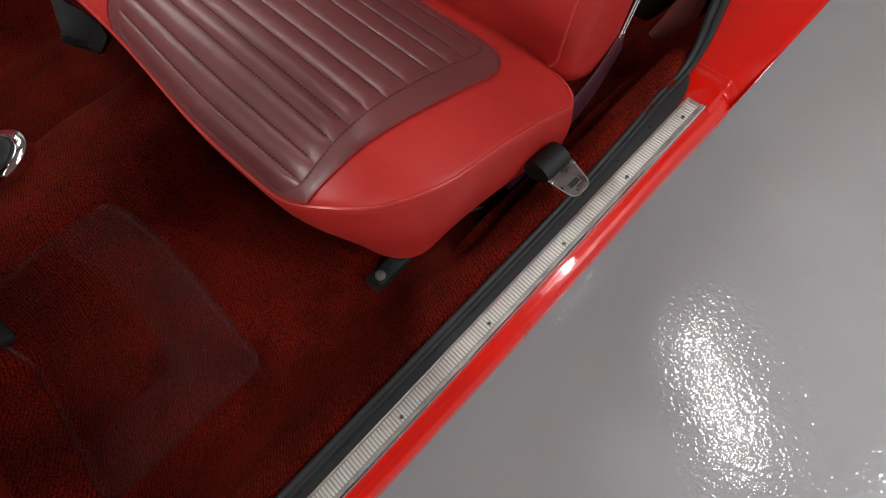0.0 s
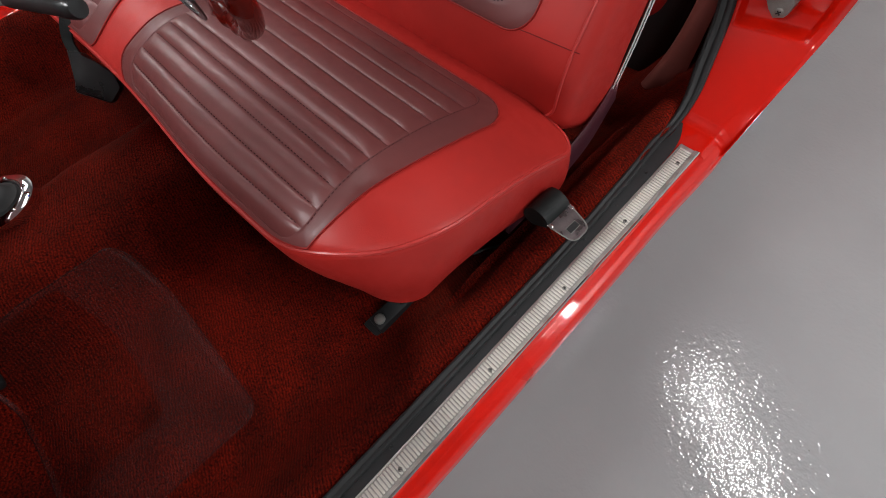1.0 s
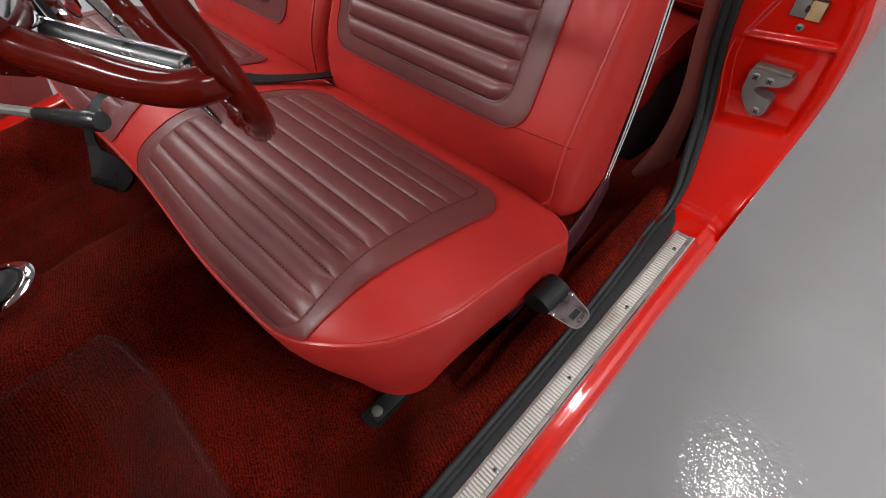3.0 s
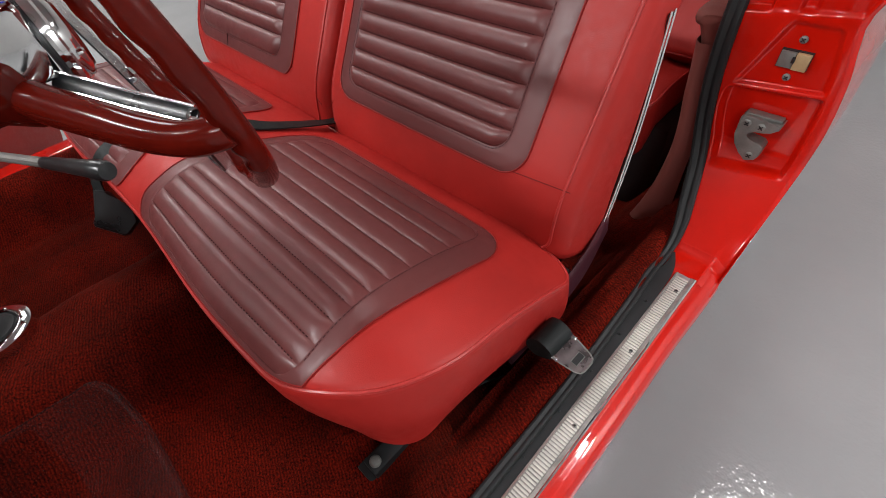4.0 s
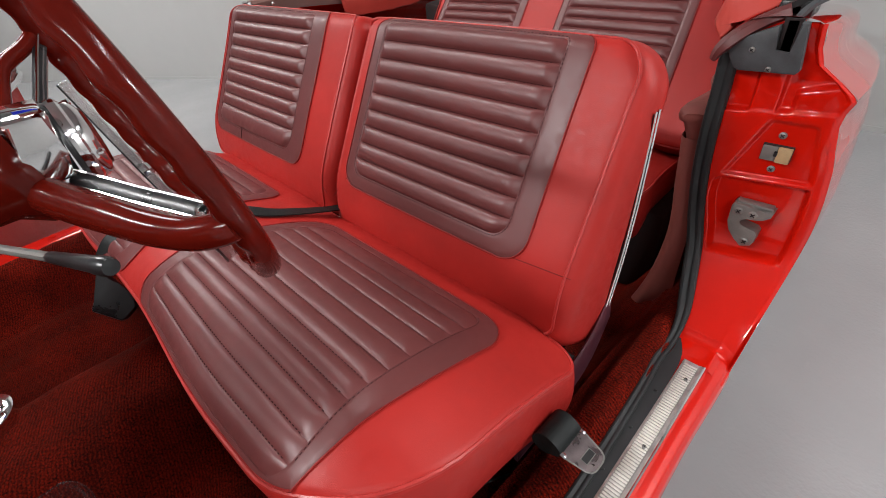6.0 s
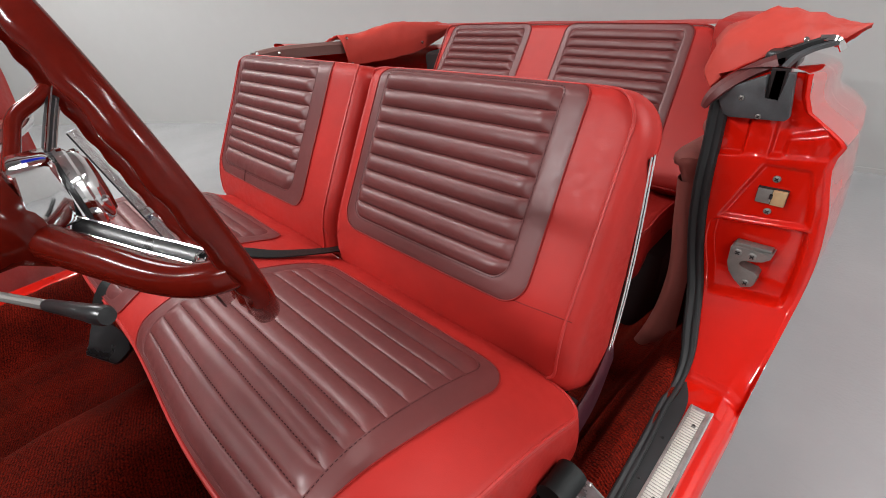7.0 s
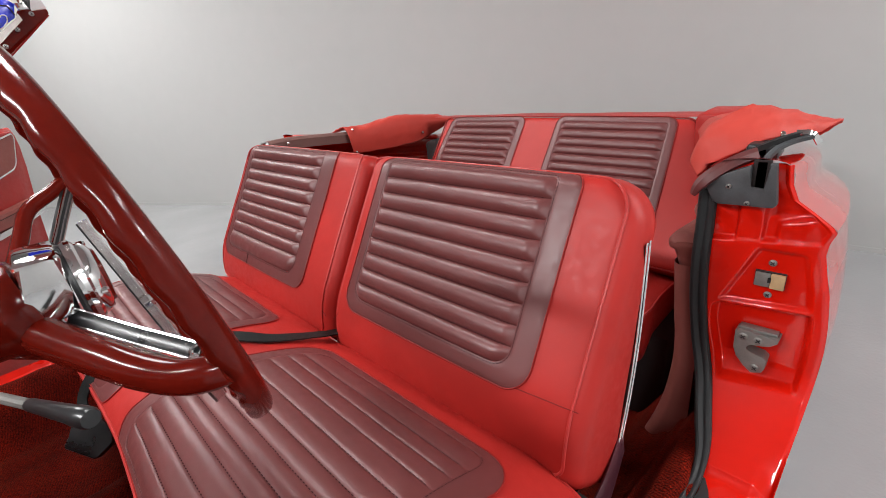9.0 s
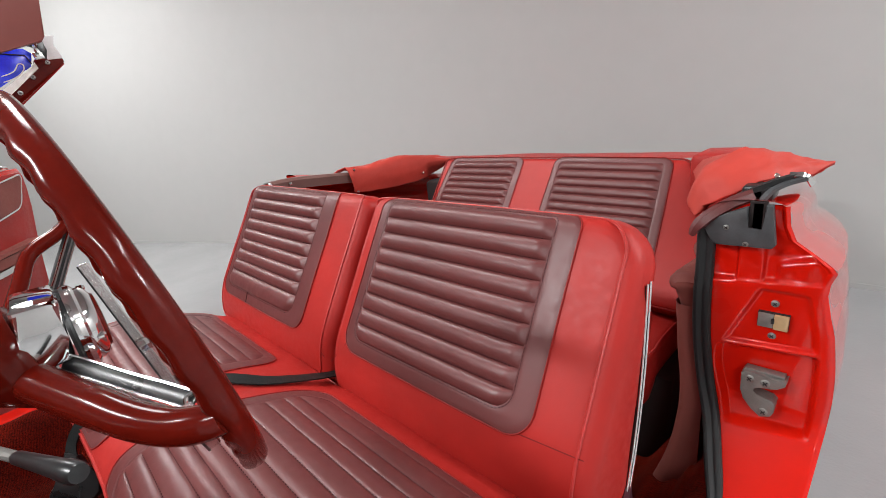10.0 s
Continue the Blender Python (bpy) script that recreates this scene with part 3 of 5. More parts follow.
def sill_plate(P):
    y0, y1 = -1.2, 0.392
    prof = [(-0.0195, 0.3565), (-0.0195, 0.3600), (-0.0165, 0.3612), (-0.0155, 0.3600), (0.0085, 0.3600), (0.0095, 0.3618), (0.0150, 0.3625), (0.0182, 0.3600), (0.0190, 0.3545), (0.0170, 0.3545), (0.0165, 0.3570)]
    bm = bmesh.new()
    rows = [[bm.verts.new(P(x, y, z)) for x, z in prof] for y in (y0, -0.4, 0.0, y1)]
    n = len(prof)
    for a, b in zip(rows, rows[1:]):
        for i in range(n):
            bm.faces.new((a[i], a[(i + 1) % n], b[(i + 1) % n], b[i]))
    bm.faces.new(rows[0]), bm.faces.new(rows[-1])
    plate = part("sill_plate", bm, GROOVE_METAL, car, "ribbed bright aluminium sill plate", sharp=25)
    lip = tube([P(0.0172, y0, 0.3608), P(0.0172, 0.0, 0.3608), P(0.0172, y1, 0.3608)], 0.0026, 8)
    part("plate_lip", lip, CHROME, plate, "bright rolled edge")
    return plate, y0, y1


floor_carpet()
near_side = body_side(1)
body_side(-1)
plate_near, PLATE_Y0, PLATE_Y1 = sill_plate(near_side)


def jamb_fittings():
    # dark top plate with a slot for the roof guide
    to3 = lambda u, v, d: Vector((u, 0.588 + d, v))
    poly = [(-0.140, 0.862), (-0.134, 0.874), (-0.122, 0.884), (-0.078, 0.904), (-0.076, 0.868), (-0.054, 0.865), (-0.053, 0.908), (-0.044, 0.908), (-0.035, 0.842), (-0.040, 0.836), (-0.118, 0.834), (-0.128, 0.838), (-0.134, 0.852)]
    pl = part("latch_plate", prism(poly, to3, 0.014, 0.002), DARK_PLATE, car, "dark grey screwed cover plate with a slot")
    # near-black block paints the slot's inside as shade
    part("slot_shade", box(-0.077, -0.053, 0.598, 0.606, 0.862, 0.912), DARK_VOID, car)
    for x, z in ((-0.106, 0.873), (-0.076, 0.846)):
        screw((x, 0.588, z - 0.006), (0, -1, 0), 0.0046, pl, material=GREY_METAL)
    # striker: a grey hooked plate in its pocket
    to3 = lambda u, v, d: Vector((u, 0.592 + d, v))
    hook = [(-0.062, 0.590), (-0.058, 0.596), (-0.035, 0.597), (-0.012, 0.592), (0.006, 0.594), (0.004, 0.584), (-0.006, 0.575), (-0.018, 0.571), (-0.032, 0.572), (-0.041, 0.567), (-0.043, 0.559), (-0.037, 0.553),
            (-0.024, 0.551), (-0.012, 0.549), (-0.006, 0.543), (-0.007, 0.524), (-0.011, 0.515), (-0.027, 0.508), (-0.040, 0.520), (-0.055, 0.537), (-0.061, 0.555)]
    st = part("door_striker", prism(hook, to3, 0.028, 0.0022), GREY_METAL, car, "grey cast metal door striker with a hooked slot")
    for x, z in ((-0.048, 0.583), (-0.024, 0.582), (-0.022, 0.522)):
        screw((x, 0.592, z), (0, -1, 0), 0.0075, st)
    part("striker_flange", box(-0.058, 0.002, 0.600, 0.618, 0.594, 0.599, 0.001), GREY_METAL, st)
    # opening with the lock's insides; a near-black box paints its depth as shade
    hole = part("latch_opening", box(-0.049, -0.004, 0.604, 0.612, 0.687, 0.716), DARK_VOID, car)
    part("latch_tongue", box(-0.048, -0.026, 0.600, 0.606, 0.6885, 0.7145, 0.001), GREY_METAL, hole, "grey metal tongue")
    part("latch_tab", box(-0.0250, -0.0045, 0.598, 0.606, 0.6880, 0.7150, 0.001), TAN_METAL, hole, "tan plated tab")
    part("latch_stud", box(-0.029, -0.024, 0.596, 0.602, 0.699, 0.708, 0.001), BLACK, hole)
    for x, z in ((-0.027, 0.733), (-0.026, 0.671)):
        screw((x, 0.6075, z), (0, -1, 0), 0.0062, car, "jamb_screw")


jamb_fittings()


def front_body():
    """Unseen dashboard, bulkhead, cowl and bonnet ahead of the seats, added to shade the footwells."""
    x0, x1 = 2 * XC + 0.09, -0.09
    prof = smooth_path([(0, -1.02, 0.60), (0, -0.74, 0.585), (0, -0.695, 0.62), (0, -0.690, 0.76), (0, -0.72, 0.865), (0, -0.80, 0.905), (0, -1.05, 0.93)], 6)
    bm = bmesh.new()
    rows = [[bm.verts.new((x, p.y, p.z)) for p in prof] for x in (x0, XC, x1)]
    for a, b in zip(rows, rows[1:]):
        for i in range(len(prof) - 1):
            bm.faces.new((a[i], a[i + 1], b[i + 1], b[i]))
    part("dashboard", bm, WHEEL_PLASTIC, car, "unseen dark red dashboard")
    part("bulkhead", box(x0, x1, -1.34, -1.30, 0.15, 0.92), DARK_VOID, car)
    part("bonnet", box(2 * XC - 0.03, 0.03, -2.9, -1.03, 0.86, 0.935, 0.03), PAINT, car, "unseen glossy red bonnet")
    for s in (1, -1):
        X = (lambda x: x) if s > 0 else (lambda x: 2 * XC - x)
        part("front_wing", box(min(X(-0.06), X(0.05)), max(X(-0.06), X(0.05)), -2.9, -0.90, 0.20, 0.86, 0.02), PAINT, car)


front_body()


# ---- seats ----
def curve_through(pts):
    def f(x):
        if x <= pts[0][0]:
            return pts[0][1]
        for k in range(len(pts) - 1):
            (x0, y0), (x1, y1) = pts[k], pts[k + 1]
            if x <= x1:
                m0 = (y1 - pts[max(k - 1, 0)][1]) / max(1e-6, x1 - pts[max(k - 1, 0)][0])
                m1 = (pts[min(k + 2, len(pts) - 1)][1] - y0) / max(1e-6, pts[min(k + 2, len(pts) - 1)][0] - x0)
                h = x1 - x0
                t = (x - x0) / h
                return y0 * (2 * t ** 3 - 3 * t * t + 1) + m0 * h * (t ** 3 - 2 * t * t + t) + y1 * (3 * t * t - 2 * t ** 3) + m1 * h * (t ** 3 - t * t)
        return pts[-1][1]
    return f


cushion_z = curve_through([(-0.30, 0.528), (-0.285, 0.545), (-0.255, 0.573), (-0.21, 0.593), (-0.165, 0.604), (-0.12, 0.603), (-0.06, 0.591), (0.02, 0.566), (0.10, 0.532), (0.16, 0.500), (0.24, 0.46)])


def cushion_map(a, b, h):
    b0 = b
    e = 0.88 - abs(a - XC)                 # from the sill inwards
    drop = -0.040 * (1 - smooth01(e, 0.10, 0.26)) - 0.012 * math.exp(-((a - XC) / 0.09) ** 2)
    wave = 0.0022 * noise.noise((a * 5, b * 6, 2.0))
    x = a
    b = b - 0.013 * math.exp(-((abs(a - XC) - 0.37) / 0.20) ** 2) * (1 - smooth01(b, -0.29, -0.17))
    if h < -0.02:
        k = min(1.0, (-h - 0.02) / 0.14)
        b = b + 0.035 * k * (1 - smooth01(b, -0.30, -0.10))
    return Vector((x, b, cushion_z(max(b, b0)) + drop + wave + h))


BACK_T, BACK_N = Vector((0, 0.522, 0.853)), Vector((0, -0.853, 0.522))


def back_map_for(y0, z0, t, n, xc, half, crown=0.010, tuck=2.1):
    def M(a, b, h):
        s = (a - xc) / half
        c = crown * (1 - s * s) + 0.0018 * noise.noise((a * 6, b * 6, 5.0))
        if b < 0.03:
            c -= tuck * (0.03 - b) ** 2
        return Vector((a, y0, z0)) + t * b + n * (h + c)
    return M


def insert(parent, M, outer, inner, seams, puff, label, thread=True, flat=0.5, skew=None):
    """A burgundy insert: border, pleats between the seams, stitching."""
    part("insert_border", band(outer, inner, M, skew=skew), BURGUNDY, parent, label)
    cuts = seams
    for k in range(len(cuts) - 1):
        part("pleat", pleat(inner, cuts[k], cuts[k + 1], M, puff, seed=k * 1.7 + inner[0], flat=flat), BURGUNDY, parent)
    if thread:
        bm = bmesh.new()
        for b in cuts[1:-1]:
            lo, hi = span_at(b, *inner)
            line = [M(lo + 0.012 + (hi - lo - 0.024) * i / 30, b, 0.0022) for i in range(31)]
            join(bm, stitches(line, (M(lo, b, 1) - M(lo, b, 0)).normalized()))
        tagged(part("seam_stitching", bm, THREAD, parent), kind="stuff")
        ring = rounded(*inner, -0.0035)
        if flat != 0.5:                      # on the cushions only the outboard row shows
            s = 1 if inner[0] > XC else -1
            far = inner[1] if s > 0 else inner[0]
            ring = [(a, b) for a, b in ring if abs(a - far) < 0.02 and b > inner[2] + 0.03]
        line = [M(a, b, 0.0031) for a, b in ring]
        mid = M((inner[0] + inner[1]) / 2, (inner[2] + inner[3]) / 2, 1) - M((inner[0] + inner[1]) / 2, (inner[2] + inner[3]) / 2, 0)
        tagged(part("edge_stitching", stitches(line + (line[:1] if flat == 0.5 else []), mid.normalized(), 0.0044, 0.003, 0.0008), THREAD, parent), kind="stuff")
    ring = [M(*(skew(a, b) if skew else (a, b)), 0.0022) for a, b in rounded(*outer, -0.0012)]
    part("insert_piping", tube(ring, 0.0014, 6, True, up=(0.1, -0.6, 0.8)), DARK_PIPING, parent)


def corner_skew(side):
    """Draws an insert's outboard edge inwards to the front and keeps its front edge on the cushion."""
    def f(a, b):
        e = (a - XC) * side                    # outboard from the centre line
        k = max(0.0, (e - 0.348) / 0.30)
        e -= 0.030 * (max(0.0, 0.07 - b) / 0.34) ** 2.2 * k
        d = max(0.0, e - (0.752 - 0.215))
        edge = -0.290 + 0.215 - math.sqrt(0.215 ** 2 - d * d)
        return XC + e * side, max(b, edge + 0.0065)
    return f


def bench_seat():
    seat = thing("front_bench_seat", "red vinyl front bench seat with pleated burgundy inserts", "car seat", at=(XC, 0.0, 0.22))
    x0, x1 = 2 * XC + 0.128, -0.128
    RC = (0.215, 0.215, 0.05, 0.05)
    cu = part("seat_cushion", pad(x0, x1, -0.290, 0.20, RC, cushion_map, 0.156, 0.014, 0.015, 0.016, 0.009, (0.115, 0.115, 0.05, 0.05)), RED_VINYL, seat, "wide red vinyl cushion", sharp=0)
    ring = [cushion_map(a, b, 0.0) for a, b in rounded(x0, x1, -0.290, 0.20, RC, 0.005)]
    ring = [p + Vector((0, 0, -0.005)) for p in ring]
    part("piping", tube(ring, 0.0038, 8, True), PIPING, cu, "rolled red edge piping")
    def slanted(side):
        """The cushion's surface with the inserts' inboard edges running outwards to the back."""
        def M(a, b, h):
            e = (a - XC) * side
            return cushion_map(a + side * 0.055 * (b + 0.27) / 0.40 * max(0.0, (0.35 - e) / 0.30), b, h)
        return M
    seams = [-0.277, -0.251, -0.221, -0.187, -0.157, -0.124, -0.090, -0.050, -0.006, 0.031, 0.064, 0.110]
    label = "pleated burgundy vinyl insert"
    insert(cu, slanted(1), (-0.862, -0.226, -0.283, 0.130, (0.045, 0.012, 0.07, 0.06)), (-0.818, -0.277, -0.277, 0.110, (0.05, 0.04, 0.03, 0.05)), seams, 0.0044, label, True, 0.60, corner_skew(1))
    insert(cu, slanted(-1), (-1.534, -0.945, -0.283, 0.130, (0.012, 0.045, 0.06, 0.05)), (-1.483, -0.989, -0.277, 0.110, (0.04, 0.05, 0.05, 0.03)), seams, 0.0044, label, True, 0.60, corner_skew(-1))
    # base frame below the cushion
    # shade under the cushion is painted by the near-black base
    part("seat_base", box(x0 + 0.09, x1 - 0.09, -0.20, 0.30, 0.27, 0.40, 0.01), DARK_VOID, seat, "near-black seat base, the under-seat shade put into its colour")
    for s in (1, -1):
        X = (lambda x: x) if s > 0 else (lambda x: 2 * XC - x)
        tr = bmesh.new()
        for q in ((-0.250, -0.216, -0.262, 0.34, 0.236, 0.262), (-0.244, -0.222, -0.20, 0.30, 0.262, 0.30)):
            join(tr, box(min(X(q[0]), X(q[1])), max(X(q[0]), X(q[1])), *q[2:], 0.003))
        track = part("seat_track", tr, RUBBER, seat, "black steel seat track")
        part("track_bolt", lathe([(0.011, 0), (0.011, 0.004), (0.008, 0.008), (0.0001, 0.010)], (X(-0.233), -0.247, 0.262), (0, 0, 1), 14), GREY_METAL, track)
        part("track_foot", box(min(X(-0.262), X(-0.200)), max(X(-0.262), X(-0.200)), -0.275, -0.215, 0.222, 0.238, 0.004), RUBBER, track)
    lever = part("seat_lever", tube(smooth_path([(-0.205, -0.030, 0.268), (-0.183, -0.012, 0.272), (-0.160, 0.012, 0.286), (-0.142, 0.034, 0.300)], 4), 0.0055, 8), DARK_PLATE, seat, "dark seat adjuster rod")
    part("lever_knob", lathe([(0.0001, -0.010), (0.006, -0.009), (0.0085, -0.002), (0.008, 0.006), (0.0001, 0.009)], (-0.140, 0.036, 0.301), (0.6, 0.6, 0.4), 14), GREY_METAL, lever, "grey metal knob")
    # side skirt trim, a plum plastic strip behind the cushion's end
    for s in (1, -1):
        X = (lambda x: x) if s > 0 else (lambda x: 2 * XC - x)
        side = smooth_path([(X(-0.150), 0.03, 0.385), (X(-0.150), 0.10, 0.385), (X(-0.152), 0.18, 0.392), (X(-0.156), 0.27, 0.410), (X(-0.170), 0.36, 0.44)], 6)
        part("seat_side_trim", sweep(side, [(-0.004, -0.05), (0.004, -0.05), (0.005, 0.02), (0.0, 0.03), (-0.004, 0.025)]), PLUM, seat, "plum coloured plastic side trim")
    return seat


def backrest(seat, xa, xb, outer_side, label, pl):
    """One half of the split back. xa < xb; outer_side 1 where the outboard edge is at xb."""
    M = back_map_for(0.217, 0.584, BACK_T, BACK_N, (xa + xb) / 2, (xb - xa) / 2)
    deep = lambda b: 0.062 + 0.30 * max(0.0, 0.30 - b)
    rc = (0.035, 0.035, 0.080, 0.035) if outer_side > 0 else (0.035, 0.035, 0.035, 0.080)
    body = part("backrest", pad(xa, xb, -0.135, 0.392, rc, M, deep, 0.036, 0.0, 0.016, 0.004), RED_VINYL, seat, label, sharp=0)
    back = bmesh.new()
    back.faces.new([back.verts.new(M(a, b, -deep(b) + 0.002)) for a, b in rounded(xa, xb, -0.135, 0.392, rc, 0.002)])
    part("back_panel", back, RED_VINYL, body)
    ia, ib = (0.009, 0.027) if outer_side > 0 else (0.024, 0.027)
    def rim(a, b):
        d = min(a - xa, xb - a, 0.392 - b, 0.036)
        return -(0.036 - math.sqrt(max(0.0, 0.036 ** 2 - (0.036 - d) ** 2)))
    ring = [M(a, b, rim(a, b) + 0.0005) for a, b in rounded(xa + ia, xb - ib, -0.112, 0.3885, tuple(q * 0.8 for q in rc))]
    part("piping", tube(ring, 0.0028, 8, True, up=(0.1, -0.8, 0.5)), PIPING, body, "rolled red edge piping")
    oa0, oa1, ia0, ia1 = pl
    low = 0.0 if outer_side > 0 else -0.018
    outer = (oa0, oa1, -0.004 + low, 0.388, (0.05, 0.05, 0.03, 0.03))
    inner = (ia0, ia1, 0.030 + low, 0.376, (0.035, 0.035, 0.012, 0.012))
    seams = [0.030 + low, 0.067, 0.105, 0.144, 0.182, 0.220, 0.259, 0.297, 0.335, 0.376]
    def rolled(a, b, h):
        d = min(max(0.392 - b, 0.0), 0.036)
        return M(a, b, h - (0.036 - math.sqrt(max(0.0, 0.036 ** 2 - (0.036 - d) ** 2))))
    insert(body, rolled, outer, inner, seams, 0.0105, "pleated burgundy vinyl insert")
    # seams across the red part below and beside the insert
    x_out = xb if outer_side > 0 else xa
    s = 1 if outer_side > 0 else -1
    corner = (oa1 if outer_side > 0 else oa0)
    for q in ([(corner - 0.03 * s, 0.004), (x_out - 0.045 * s, 0.010), (x_out - 0.016 * s, 0.012)],
              [((oa0 if outer_side > 0 else oa1) + 0.012 * s, 0.012), ((xa if outer_side > 0 else xb) + 0.006 * s, -0.055)]):
        part("seam_line", tube([M(a, b, 0.0006) for a, b in q], 0.0008, 5, up=(0.3, -0.7, 0.5)), RED_SEAM, body)
    # twin chrome strip on the outboard edge
    strip = bmesh.new()
    xo = x_out + s * 0.0040
    for off in (0.0, 0.0125):
        path = smooth_path([(xo, 0.397 + off, 0.820), (xo, 0.392 + off, 0.74), (xo, 0.382 + off, 0.64), (xo, 0.362 + off, 0.54), (xo, 0.330 + off, 0.440)], 6)
        sweep(path, circle(0.0019, 8), bm=strip, up=(1, 0, 0))
    gap = smooth_path([(x_out + s * 0.002, y + 0.005, z) for y, z in ((0.397, 0.816), (0.392, 0.74), (0.382, 0.64), (0.362, 0.54), (0.330, 0.436))], 6)
    part("strip_backing", sweep(gap, [(-0.0065, -0.001), (0.0065, -0.001), (0.0065, 0.001), (-0.0065, 0.001)], up=(1, 0, 0)), BLACK, body)
    part("chrome_strip", strip, BRIGHT_TRIM, body, "narrow twin chrome trim strip")
    return seat


def border_tab(body_x):
    """A short stitched seam across the lower border of the passenger's insert."""
    M = back_map_for(0.217, 0.584, BACK_T, BACK_N, -1.266, 0.374)
    part("border_seam", tube([M(body_x, b, 0.0034) for b in (-0.020, -0.008, 0.006, 0.017)], 0.0014, 6, up=(1, 0, 0)), THREAD, bench)


bench = bench_seat()
backrest(bench, -0.872, -0.168, 1, "red vinyl driver's seat back", (-0.815, -0.278, -0.783, -0.325))
backrest(bench, -1.640, -0.892, -1, "red vinyl passenger's seat back", (-1.592, -1.022, -1.558, -1.086))


border_tab(-1.378)


def rear_seat():
    seat = thing("rear_bench_seat", "red vinyl rear bench seat with two pleated burgundy inserts", "car seat", at=(XC, 1.1, 0.25))
    t = Vector((0, 0.60, 0.80))
    n = Vector((0, -0.80, 0.60))
    M = back_map_for(1.20, 0.86, t, n, XC, 0.55, 0.012, 0.0)
    xa, xb = -1.372, -0.325
    W = lambda a, b, h: M(a + 0.30 * (0.03 - b) * smooth01(a, -0.41, -0.33), b, h)
    body = part("back_cushion", pad(xa, xb, -0.44, 0.035, (0.03, 0.03, 0.05, 0.03), W, 0.10, 0.022, 0.0, 0.02, 0.003), RED_VINYL, seat, "red vinyl rear back cushion", sharp=0)
    ring = [W(a, b, -0.004) for a, b in rounded(xa, xb, -0.44, 0.035, (0.03, 0.03, 0.05, 0.03), 0.003)]
    part("piping", tube(ring, 0.003, 6, True, up=(0.1, -0.8, 0.5)), DARK_PIPING, body)
    seams = [-0.390] + [-0.362 + 0.0312 * k for k in range(12)] + [0.012]
    for o0, o1 in ((-0.796, -0.390), (-1.322, -0.935)):
        def taper(a, b, h, o0=o0, o1=o1):
            w = (a - o0) / (o1 - o0) if o0 > XC else (o1 - a) / (o1 - o0)
            return M(a + (0.05 if o0 > XC else -0.12) * (0.03 - b) * w, b, h)
        insert(body, taper, (o0, o1, -0.415, 0.030, 0.03), (o0 + 0.022, o1 - 0.026, -0.390, 0.012, 0.012), seams, 0.0085, "pleated burgundy vinyl insert", thread=False)
    cz = curve_through([(0.74, 0.455), (0.78, 0.485), (0.84, 0.50), (0.95, 0.495), (1.12, 0.46)])
    C = lambda a, b, h: Vector((a, b, cz(b) + h + 0.004 * noise.noise((a * 5, b * 5, 9)) - 0.02 * (1 - smooth01(min(a - xa, xb - a), -0.02, 0.08))))
    cu = part("rear_cushion", pad(xa - 0.05, xb + 0.05, 0.74, 1.12, 0.06, C, 0.17, 0.016, 0.02, 0.02), RED_VINYL, seat, "red vinyl rear cushion", sharp=0)
    ring = [C(a, b, -0.004) for a, b in rounded(xa - 0.05, xb + 0.05, 0.74, 1.12, 0.06, 0.006)]
    part("piping", tube(ring, 0.0035, 6, True), PIPING, cu)
    # near-black base, so the space below the rear cushion looks shaded
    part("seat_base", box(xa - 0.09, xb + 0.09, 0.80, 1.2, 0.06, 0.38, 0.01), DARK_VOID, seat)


rear_seat()


